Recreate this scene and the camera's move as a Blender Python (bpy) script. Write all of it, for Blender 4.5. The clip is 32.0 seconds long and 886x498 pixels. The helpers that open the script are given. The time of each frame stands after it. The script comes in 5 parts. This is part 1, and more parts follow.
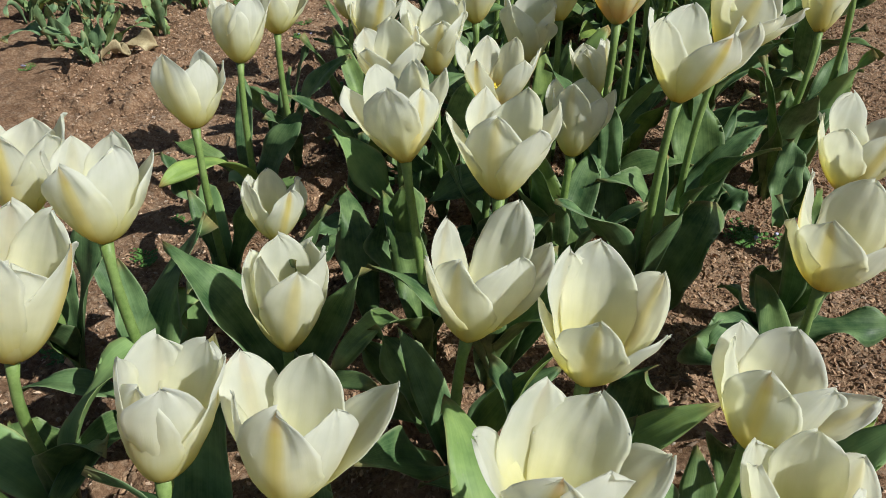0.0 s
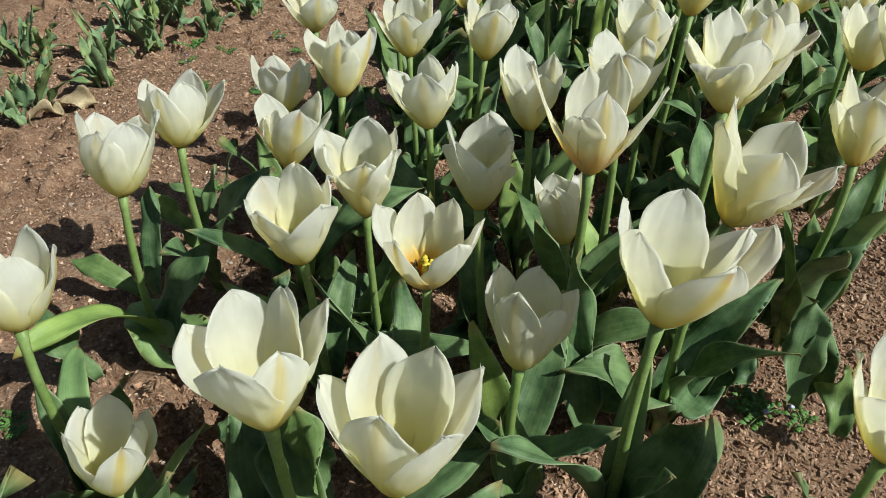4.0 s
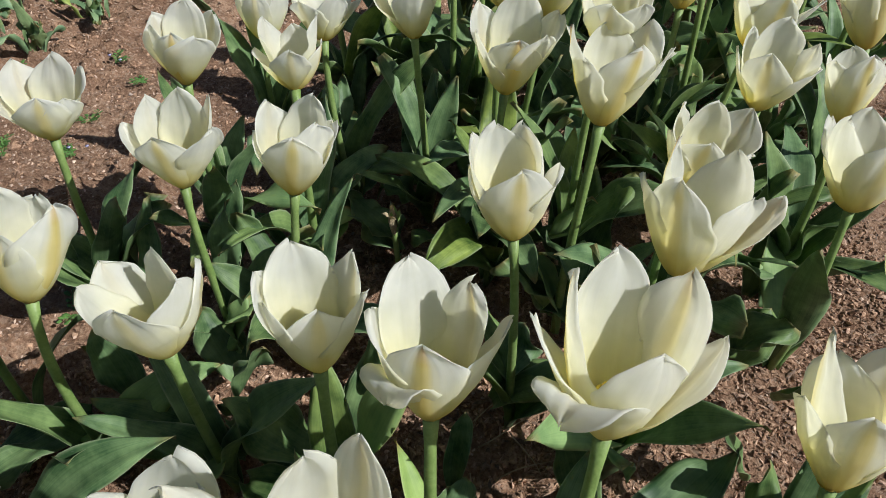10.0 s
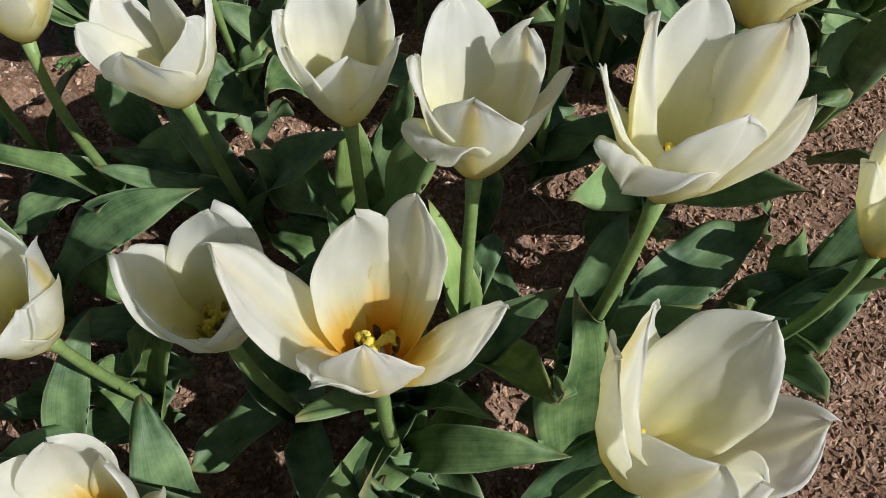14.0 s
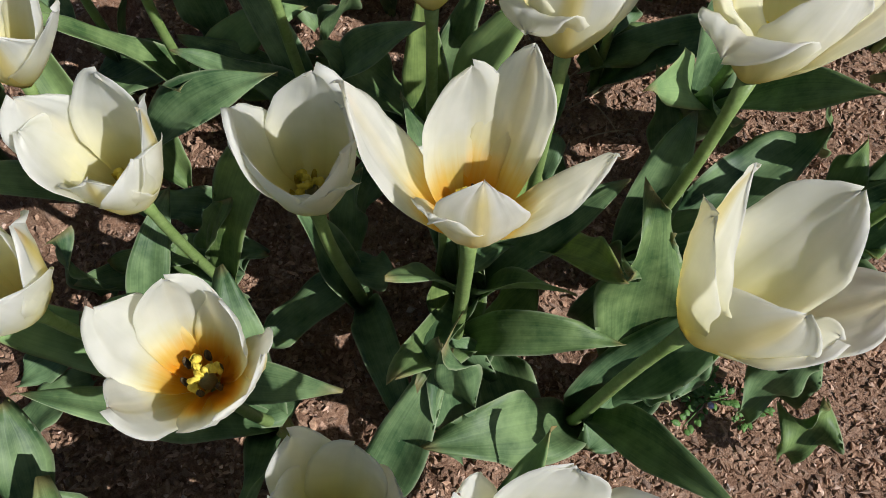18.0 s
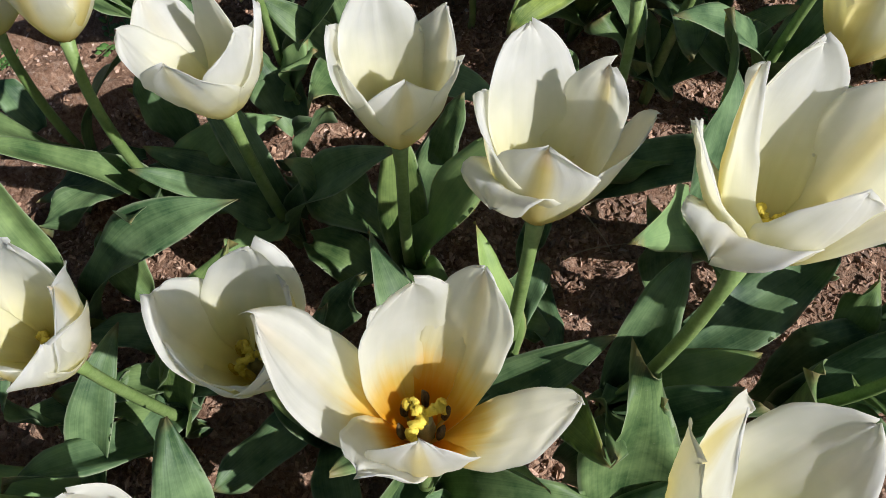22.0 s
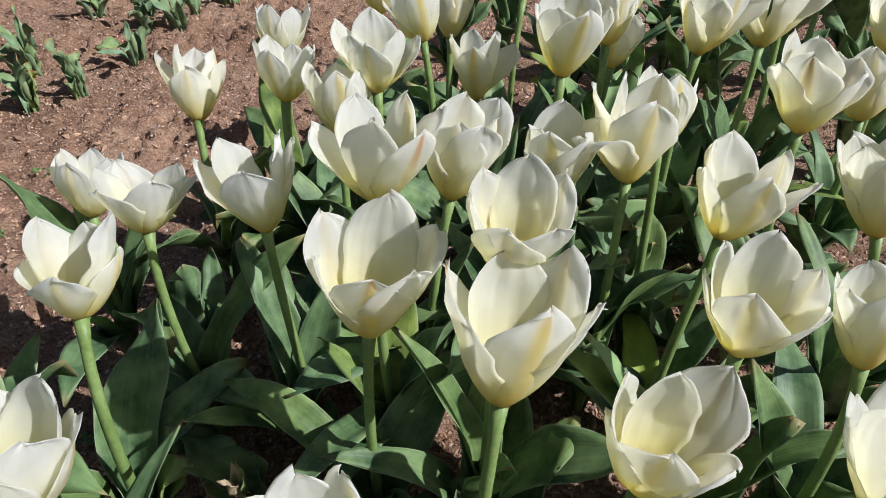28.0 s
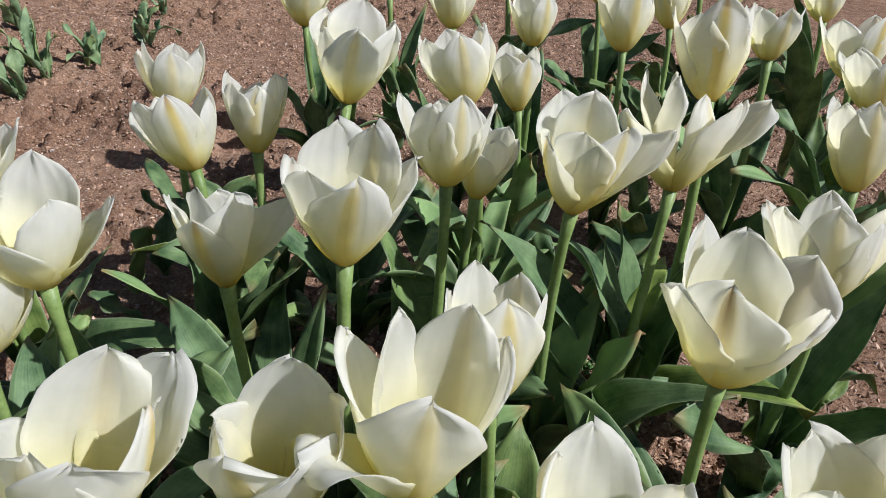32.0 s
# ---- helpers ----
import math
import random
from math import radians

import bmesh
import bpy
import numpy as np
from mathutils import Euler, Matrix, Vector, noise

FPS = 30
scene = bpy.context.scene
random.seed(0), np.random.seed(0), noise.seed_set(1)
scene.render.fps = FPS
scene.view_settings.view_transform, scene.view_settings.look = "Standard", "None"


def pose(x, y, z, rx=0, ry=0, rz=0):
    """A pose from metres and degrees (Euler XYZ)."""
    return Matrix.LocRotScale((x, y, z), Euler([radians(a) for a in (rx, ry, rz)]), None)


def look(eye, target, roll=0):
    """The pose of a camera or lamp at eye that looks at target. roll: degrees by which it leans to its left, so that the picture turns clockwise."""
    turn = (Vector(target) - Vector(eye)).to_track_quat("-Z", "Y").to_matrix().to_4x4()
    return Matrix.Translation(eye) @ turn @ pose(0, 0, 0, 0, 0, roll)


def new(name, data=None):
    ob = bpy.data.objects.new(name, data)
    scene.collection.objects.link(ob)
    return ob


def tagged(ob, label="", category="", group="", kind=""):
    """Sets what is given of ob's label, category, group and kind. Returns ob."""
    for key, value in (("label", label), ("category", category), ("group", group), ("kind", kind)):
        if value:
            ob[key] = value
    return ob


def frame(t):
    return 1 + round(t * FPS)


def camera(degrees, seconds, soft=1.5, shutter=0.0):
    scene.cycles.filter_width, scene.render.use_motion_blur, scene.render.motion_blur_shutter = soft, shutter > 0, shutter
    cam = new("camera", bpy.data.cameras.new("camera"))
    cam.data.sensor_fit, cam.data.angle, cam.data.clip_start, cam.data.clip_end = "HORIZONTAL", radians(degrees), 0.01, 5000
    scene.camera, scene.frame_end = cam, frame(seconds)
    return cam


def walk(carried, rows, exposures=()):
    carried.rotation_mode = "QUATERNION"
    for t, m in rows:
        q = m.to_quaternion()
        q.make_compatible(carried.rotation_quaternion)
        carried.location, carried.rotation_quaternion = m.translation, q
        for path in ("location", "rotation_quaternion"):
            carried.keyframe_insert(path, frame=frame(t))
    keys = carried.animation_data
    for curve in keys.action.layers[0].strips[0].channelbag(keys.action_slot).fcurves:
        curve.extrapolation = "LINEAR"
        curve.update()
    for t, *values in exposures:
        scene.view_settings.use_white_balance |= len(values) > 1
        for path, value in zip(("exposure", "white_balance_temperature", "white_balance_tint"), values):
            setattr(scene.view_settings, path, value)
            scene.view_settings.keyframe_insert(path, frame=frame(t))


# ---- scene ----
cam = camera(67.5, 32.0, soft=0.6)


def aim(x, y, z, yaw, pitch, roll):
    """A pose from the eye's place, the turn to the left, the look upwards and the lean, in degrees."""
    a, b = radians(yaw), radians(pitch)
    way = Vector((-math.sin(a) * math.cos(b), math.cos(a) * math.cos(b), math.sin(b)))
    return look((x, y, z), Vector((x, y, z)) + way, roll)


ROWS = [  # seconds; eye in metres; yaw, pitch and roll in degrees
    (0, 0.0102, -0.0033, 0.5808, 1.45, -37.61, -0.99),
    (0.5, 0.0251, 0.0230, 0.5903, 1.07, -37.71, -0.82),
    (1, 0.0606, 0.0611, 0.6046, 0.91, -37.89, -0.85),
    (1.5, 0.0854, 0.1168, 0.6275, 0.84, -38.16, -0.88),
    (2, 0.0924, 0.1212, 0.6318, 0.78, -38.06, -0.96),
    (2.5, 0.0737, 0.1230, 0.6237, 0.79, -38.03, -0.64),
    (4.5, 0.1060, 0.3449, 0.6383, 3.22, -38.71, -1.12),
    (5, 0.1182, 0.4103, 0.6382, 3.21, -38.71, -1.30),
    (5.5, 0.1259, 0.4538, 0.6398, 3.16, -38.69, -1.34),
    (6, 0.1499, 0.4824, 0.6463, 2.93, -38.77, -1.20),
    (6.5, 0.1724, 0.5033, 0.6514, 2.30, -38.99, -1.07),
    (7, 0.1915, 0.5420, 0.6603, 1.42, -39.10, -0.95),
    (7.5, 0.2217, 0.5815, 0.6619, 1.00, -39.31, -0.81),
    (8, 0.2414, 0.6181, 0.6805, 0.90, -39.56, -0.76),
    (8.5, 0.2557, 0.6370, 0.6784, 1.05, -39.49, -0.91),
    (9, 0.2561, 0.6547, 0.6687, 1.03, -38.91, -1.12),
    (9.5, 0.2645, 0.6807, 0.6643, 1.10, -39.68, -1.05),
    (10, 0.2649, 0.7015, 0.6580, 0.87, -44.23, -0.64),
    (10.5, 0.2653, 0.7214, 0.6533, 0.49, -50.58, -0.31),
    (11, 0.2649, 0.7318, 0.6494, 0.27, -53.87, -0.09),
    (11.5, 0.2670, 0.7381, 0.6377, 0.14, -55.40, -0.05),
    (12, 0.2639, 0.7455, 0.6362, 0.11, -58.09, 0.17),
    (12.5, 0.2622, 0.7469, 0.6344, 0.11, -60.80, 0.32),
    (13, 0.2669, 0.7419, 0.6257, 1.14, -60.75, -1.13),
    (13.5, 0.2547, 0.7387, 0.6313, 1.00, -62.44, -0.07),
    (14, 0.2402, 0.7194, 0.6332, 1.62, -65.16, -0.08),
    (14.5, 0.2326, 0.6999, 0.6308, 2.18, -68.90, 0.03),
    (15, 0.2238, 0.6973, 0.6305, 2.98, -70.49, 0.14),
    (15.5, 0.2146, 0.6939, 0.6325, 4.04, -71.19, -0.11),
    (17.5, 0.2055, 0.6777, 0.6351, 5.40, -70.25, -1.07),
    (18, 0.2017, 0.6744, 0.6333, 5.32, -70.35, -0.94),
    (18.5, 0.2001, 0.6807, 0.6368, 5.27, -69.28, -0.73),
    (19, 0.1981, 0.7025, 0.6266, 5.79, -68.81, -1.36),
    (19.5, 0.1940, 0.7269, 0.6210, 5.82, -68.39, -1.44),
    (20, 0.1938, 0.7460, 0.6143, 6.43, -68.44, -1.83),
    (20.5, 0.1965, 0.7495, 0.5999, 6.15, -68.33, -1.44),
    (21, 0.2024, 0.7523, 0.6023, 6.36, -68.21, -1.67),
    (21.5, 0.2090, 0.7549, 0.6103, 6.39, -68.14, -1.48),
    (22, 0.2213, 0.7626, 0.6192, 6.82, -66.58, -1.55),
    (22.5, 0.2274, 0.7739, 0.6265, 6.33, -60.48, -1.00),
    (23, 0.2334, 0.7803, 0.6356, 6.42, -55.91, -1.28),
    (23.5, 0.2446, 0.7802, 0.6413, 6.57, -52.94, -1.70),
    (24, 0.2656, 0.7746, 0.6499, 6.63, -52.60, -1.73),
    (24.5, 0.2779, 0.7766, 0.6588, 6.36, -51.20, -1.53),
    (25, 0.2896, 0.8039, 0.6566, 6.05, -45.63, -1.20),
    (25.5, 0.2883, 0.8264, 0.6621, 5.54, -40.40, -0.99),
    (26, 0.3078, 0.8443, 0.6478, 5.89, -37.80, -1.56),
    (26.5, 0.3348, 0.8856, 0.6464, 4.61, -38.03, -1.15),
    (28.5, 0.3796, 1.0005, 0.6195, -2.22, -37.64, -0.67),
    (29, 0.3945, 1.0337, 0.6137, -3.27, -35.92, -0.49),
    (29.5, 0.4216, 1.0950, 0.6085, -3.81, -35.86, -0.19),
    (30, 0.4516, 1.1427, 0.5967, -4.09, -35.80, -0.02),
    (30.5, 0.4686, 1.1749, 0.5812, -4.06, -35.77, -0.03),
    (31, 0.5127, 1.2292, 0.5840, -3.88, -35.80, 0.23),
    (31.5, 0.5451, 1.2666, 0.5861, -3.87, -35.39, 0.18),
    (32, 0.5480, 1.2921, 0.5969, -3.98, -35.35, 0.60),
]
# seconds, stops, kelvin, tint: the picture is a little darker and warmer at the start
LIGHTING = [(0, 0.03, 6450, 2), (7, 0.10, 6280, 5), (13, -0.02, 6130, 13), (15, -0.02, 6180, 13), (20, 0.15, 6120, 16), (24, 0.22, 6050, 16), (26, 0.32, 6020, 16), (28.5, 0.14, 6000, 16), (30, 0.06, 6000, 17), (32, 0.12, 5980, 16)]
walk(cam, [(t, aim(*row)) for t, *row in ROWS], LIGHTING)

# ---- daylight ----
SUN_FROM = Vector((1.06, -0.36, 1.0)).normalized()
sky_world = bpy.data.worlds.new("sky")
scene.world = sky_world
sky_world.use_nodes = True
sky = sky_world.node_tree.nodes.new("ShaderNodeTexSky")
sky.sky_type, sky.sun_disc = "NISHITA", False
sky.sun_elevation, sky.sun_rotation = math.asin(SUN_FROM.z), math.atan2(SUN_FROM.x, SUN_FROM.y)
sky_world.node_tree.links.new(sky.outputs[0], sky_world.node_tree.nodes["Background"].inputs[0])
sky_world.node_tree.nodes["Background"].inputs[1].default_value = 0.05
sun = new("sun", bpy.data.lights.new("sun", "SUN"))
sun.data.energy, sun.data.angle, sun.data.color = 5.0, radians(0.53), (1.0, 0.98, 0.945)
sun.matrix_world = look(SUN_FROM * 10, (0, 0, 0))
scene.view_settings.exposure = 0.0

DENSE = (-1.15, 1.75, -0.25, 3.55)
def vnoise(x, y, cell, seed):
    """Smooth value noise on a lattice of the given cell size, from -1 to 1."""
    x, y = np.asarray(x, float) / cell, np.asarray(y, float) / cell
    xi, yi = np.floor(x).astype(np.int64), np.floor(y).astype(np.int64)
    fx, fy = x - xi, y - yi
    fx, fy = fx * fx * (3 - 2 * fx), fy * fy * (3 - 2 * fy)

    def h(a, b):
        n = (a * 374761393 + b * 668265263 + seed * 1442695041) & 0x7FFFFFFF
        n = ((n ^ (n >> 13)) * 1274126177) & 0x7FFFFFFF
        return ((n ^ (n >> 16)) & 0xFFFF) / 32767.5 - 1

    top = h(xi, yi) * (1 - fx) + h(xi + 1, yi) * fx
    low = h(xi, yi + 1) * (1 - fx) + h(xi + 1, yi + 1) * fx
    return top * (1 - fy) + low * fy


def soil_height(x, y):
    """Height of the raked soil: gentle rolls, clods and crumbs."""
    clod = np.maximum(vnoise(x, y, 0.034, 3), -0.2) * 0.011 + np.maximum(vnoise(x, y, 0.018, 4), -0.1) * 0.009
    lumpy = np.clip(0.55 + 0.9 * vnoise(x, y, 0.24, 8), 0.2, 1.4)
    x0, x1, y0, y1 = DENSE
    raked = np.clip((x - x0) / 0.1 + 1, 0, 1) * np.clip((x1 - x) / 0.1 + 1, 0, 1) * np.clip((y - y0) / 0.1 + 1, 0, 1) * np.clip((y1 - y) / 0.1 + 1, 0, 1)
    return raked * (vnoise(x, y, 0.42, 1) * 0.007 + vnoise(x, y, 0.13, 2) * 0.004 + clod * lumpy * np.clip(1.5 - 1.6 * (x + 0.16 - 0.27 * y), 0.8, 2.0) + vnoise(x, y, 0.009, 5) * 0.0014)


# ---- materials ----
def material(name):
    m = bpy.data.materials.new(name)
    m.use_nodes = True
    m.node_tree.nodes.clear()
    return m, m.node_tree.nodes, m.node_tree.links


def node(nodes, kind, **values):
    n = nodes.new(kind)
    for key, value in values.items():
        n.inputs[key.replace("_", " ")].default_value = value
    return n


def ramp(nodes, *stops):
    r = nodes.new("ShaderNodeValToRGB")
    while len(r.color_ramp.elements) < len(stops):
        r.color_ramp.elements.new(0.5)
    for e, (at, colour) in zip(r.color_ramp.elements, stops):
        e.position = at
        e.color = (*colour, 1) if len(colour) == 3 else colour
    return r


def calc(nodes, links, op, a, b=None, clamp=False):
    m = nodes.new("ShaderNodeMath")
    m.operation, m.use_clamp = op, clamp
    for socket, v in zip(m.inputs, (a, b)):
        if v is None:
            continue
        if isinstance(v, (int, float)):
            socket.default_value = v
        else:
            links.new(v, socket)
    return m.outputs[0]


def blend(nodes, links, fac, a, b, mode="MIX"):
    m = nodes.new("ShaderNodeMix")
    m.data_type, m.blend_type = "RGBA", mode
    for socket, v in ((m.inputs[0], fac), (m.inputs[6], a), (m.inputs[7], b)):
        if isinstance(v, (int, float)):
            socket.default_value = v
        elif isinstance(v, tuple):
            socket.default_value = (*v, 1)
        else:
            links.new(v, socket)
    return m.outputs[2]


def thin_leaf_shader(nodes, links, colour, glow, amount, rough, gloss, bump=None, clear=0.0):
    """A thin sheet that both scatters light back and lets some through."""
    front = node(nodes, "ShaderNodeBsdfPrincipled", Roughness=rough)
    front.inputs["Specular IOR Level"].default_value = gloss
    back = nodes.new("ShaderNodeBsdfTranslucent")
    links.new(colour, front.inputs["Base Color"])
    links.new(glow, back.inputs["Color"])
    if bump:
        links.new(bump, front.inputs["Normal"])
    mix = node(nodes, "ShaderNodeMixShader", Fac=amount)
    links.new(front.outputs[0], mix.inputs[1])
    links.new(back.outputs[0], mix.inputs[2])
    last = mix
    if clear:
        see = nodes.new("ShaderNodeBsdfTransparent")
        see.inputs[0].default_value = (1.0, 0.98, 0.80, 1)
        last = node(nodes, "ShaderNodeMixShader", Fac=clear)
        links.new(mix.outputs[0], last.inputs[1])
        links.new(see.outputs[0], last.inputs[2])
    out = nodes.new("ShaderNodeOutputMaterial")
    links.new(last.outputs[0], out.inputs[0])


def petal_material(name, inside, streak, heart=False, mark=None):
    m, n, l = material(name)
    uv = n.new("ShaderNodeUVMap")
    xyz = n.new("ShaderNodeSeparateXYZ")
    l.new(uv.outputs[0], xyz.inputs[0])
    u, v = xyz.outputs[0], xyz.outputs[1]
    info = n.new("ShaderNodeObjectInfo")
    # long veins that run from the base to the tip
    stretch = node(n, "ShaderNodeMapping")
    stretch.inputs["Scale"].default_value = (20, 1.6, 1)
    l.new(uv.outputs[0], stretch.inputs[0])
    shift = n.new("ShaderNodeCombineXYZ")
    l.new(calc(n, l, "MULTIPLY", info.outputs["Random"], 40.0), shift.inputs[0])
    l.new(shift.outputs[0], stretch.inputs["Location"])
    veins = node(n, "ShaderNodeTexNoise", Scale=1.0, Detail=3.0, Roughness=0.6)
    l.new(stretch.outputs[0], veins.inputs[0])
    patches = node(n, "ShaderNodeTexNoise", Scale=70.0, Detail=2.0)
    place = n.new("ShaderNodeTexCoord")
    l.new(place.outputs["Object"], patches.inputs[0])
    if inside and heart:
        base = ramp(n, (0.0, (0.92, 0.40, 0.01)), (0.17, (0.96, 0.52, 0.02)), (0.28, (0.96, 0.72, 0.20)), (0.40, (0.96, 0.92, 0.70)), (0.55, (0.97, 0.972, 0.93)))
    elif inside:
        base = ramp(n, (0.0, (0.84, 0.72, 0.22)), (0.12, (0.92, 0.86, 0.50)), (0.30, (0.96, 0.945, 0.70)), (0.52, (0.97, 0.966, 0.86)), (0.8, (0.97, 0.978, 0.96)))
    else:
        base = ramp(n, (0.0, (0.80, 0.62, 0.16)), (0.06, (0.86, 0.78, 0.32)), (0.20, (0.925, 0.905, 0.60)), (0.40, (0.95, 0.955, 0.90)), (0.75, (0.95, 0.96, 0.985)))
    wander = calc(n, l, "MULTIPLY", calc(n, l, "SUBTRACT", veins.outputs[0], 0.5), 0.10)
    l.new(calc(n, l, "ADD", v, wander, True), base.inputs[0])
    colour = base.outputs[0]
    if streak:
        off = calc(n, l, "ABSOLUTE", calc(n, l, "SUBTRACT", u, 0.5))
        rib = ramp(n, (0.0, (1, 1, 1)), (0.06, (0.85, 0.85, 0.85)), (0.12, (0.26, 0.26, 0.26)), (0.2, (0, 0, 0)))
        l.new(calc(n, l, "ADD", off, calc(n, l, "MULTIPLY", wander, 0.35)), rib.inputs[0])
        along = ramp(n, (0.0, (0.6, 0.6, 0.6)), (0.5, (0.8, 0.8, 0.8)), (0.84, (1, 1, 1)), (0.97, (0.5, 0.5, 0.5)))
        l.new(v, along.inputs[0])
        strength = calc(n, l, "MULTIPLY", rib.outputs[0], along.outputs[0])
        some = calc(n, l, "MULTIPLY", strength, calc(n, l, "ADD", calc(n, l, "MULTIPLY", info.outputs["Random"], 0.6), 0.40))
        colour = blend(n, l, some, colour, (0.87, 0.73, 0.24))
        # a flush of pink and a dry brown fleck close to some tips
        tip = ramp(n, (0.80, (0, 0, 0)), (0.97, (1, 1, 1)))
        l.new(v, tip.inputs[0])
        rare = ramp(n, (0.72, (0, 0, 0)), (0.9, (0.55, 0.55, 0.55)))
        l.new(info.outputs["Random"], rare.inputs[0])
        pink = calc(n, l, "MULTIPLY", calc(n, l, "MULTIPLY", tip.outputs[0], rare.outputs[0]), rib.outputs[0])
        colour = blend(n, l, pink, colour, (0.62, 0.27, 0.14))
    if mark:
        # a ragged stain that runs down from the tip beside the rib
        wide = ramp(n, (0.0, (1, 1, 1)), (0.04, (0.8, 0.8, 0.8)), (0.09, (0, 0, 0)))
        l.new(calc(n, l, "ADD", off, calc(n, l, "MULTIPLY", wander, 0.9)), wide.inputs[0])
        high = ramp(n, (0.52, (0, 0, 0)), (0.72, (0.7, 0.7, 0.7)), (0.9, (1, 1, 1)))
        l.new(calc(n, l, "ADD", v, wander), high.inputs[0])
        colour = blend(n, l, calc(n, l, "MULTIPLY", wide.outputs[0], high.outputs[0]), colour, mark)
    tint = ramp(n, (0.35, (0.925, 0.925, 0.895)), (0.65, (0.98, 0.975, 0.955)))
    l.new(patches.outputs[0], tint.inputs[0])
    colour = blend(n, l, 1.0, colour, tint.outputs[0], "MULTIPLY")
    fine = ramp(n, (0.36, (0.93, 0.935, 0.905)), (0.52, (1, 1, 1)))
    l.new(veins.outputs[0], fine.inputs[0])
    colour = blend(n, l, 0.18, colour, fine.outputs[0], "MULTIPLY")
    bump = node(n, "ShaderNodeBump", Strength=0.16, Distance=0.0016)
    l.new(veins.outputs[0], bump.inputs["Height"])
    glow = blend(n, l, 1.0, colour, (1.05, 1.035, 0.955), "MULTIPLY")
    thin_leaf_shader(n, l, colour, glow, 0.67, 0.42, 0.35, bump.outputs[0], 0.12)
    return m


def leaf_material(name, dark, light, edge, dry=0.0):
    m, n, l = material(name)
    uv = n.new("ShaderNodeUVMap")
    xyz = n.new("ShaderNodeSeparateXYZ")
    l.new(uv.outputs[0], xyz.inputs[0])
    info = n.new("ShaderNodeObjectInfo")
    stretch = node(n, "ShaderNodeMapping")
    stretch.inputs["Scale"].default_value = (30, 0.7, 1)
    l.new(uv.outputs[0], stretch.inputs[0])
    veins = node(n, "ShaderNodeTexNoise", Scale=1.0, Detail=2.0, Roughness=0.55)
    l.new(stretch.outputs[0], veins.inputs[0])
    place = n.new("ShaderNodeTexCoord")
    bloom = node(n, "ShaderNodeTexNoise", Scale=26.0, Detail=5.0, Roughness=0.6)
    l.new(place.outputs["Object"], bloom.inputs[0])
    specks = node(n, "ShaderNodeTexNoise", Scale=420.0, Detail=1.0)
    l.new(place.outputs["Object"], specks.inputs[0])
    tone = ramp(n, (0.36, dark), (0.66, light))
    l.new(calc(n, l, "ADD", calc(n, l, "MULTIPLY", veins.outputs[0], 0.2), calc(n, l, "MULTIPLY", bloom.outputs[0], 0.8)), tone.inputs[0])
    colour = tone.outputs[0]
    # each leaf is a little yellower or bluer than the next
    hue = ramp(n, (0.0, (0.92, 1.0, 1.15)), (0.6, (1.0, 1.0, 1.0)), (0.93, (1.15, 1.12, 0.85)), (1.0, (1.6, 1.35, 0.6)))
    l.new(info.outputs["Random"], hue.inputs[0])
    colour = blend(n, l, 0.8, colour, hue.outputs[0], "MULTIPLY")
    off = calc(n, l, "ABSOLUTE", calc(n, l, "SUBTRACT", xyz.outputs[0], 0.5))
    rim = ramp(n, (0.455, (0, 0, 0)), (0.5, (1, 1, 1)))
    l.new(off, rim.inputs[0])
    colour = blend(n, l, calc(n, l, "MULTIPLY", rim.outputs[0], 0.6), colour, edge)
    tip = ramp(n, (0.93, (0, 0, 0)), (1.0, (1, 1, 1)))
    l.new(calc(n, l, "ADD", xyz.outputs[1], calc(n, l, "MULTIPLY", calc(n, l, "SUBTRACT", bloom.outputs[0], 0.5), 0.12)), tip.inputs[0])
    colour = blend(n, l, calc(n, l, "MULTIPLY", tip.outputs[0], 0.5 + dry), colour, (0.30, 0.17, 0.07))
    dust = ramp(n, (0.70, (0, 0, 0)), (0.78, (1, 1, 1)))
    l.new(specks.outputs[0], dust.inputs[0])
    colour = blend(n, l, calc(n, l, "MULTIPLY", dust.outputs[0], 0.25), colour, (0.25, 0.26, 0.19))
    bump = node(n, "ShaderNodeBump", Strength=0.14, Distance=0.0012)
    l.new(veins.outputs[0], bump.inputs["Height"])
    glow = blend(n, l, 1.0, colour, (1.5, 1.9, 0.5), "MULTIPLY")
    thin_leaf_shader(n, l, colour, glow, 0.15, 0.5, 0.25, bump.outputs[0])
    return m


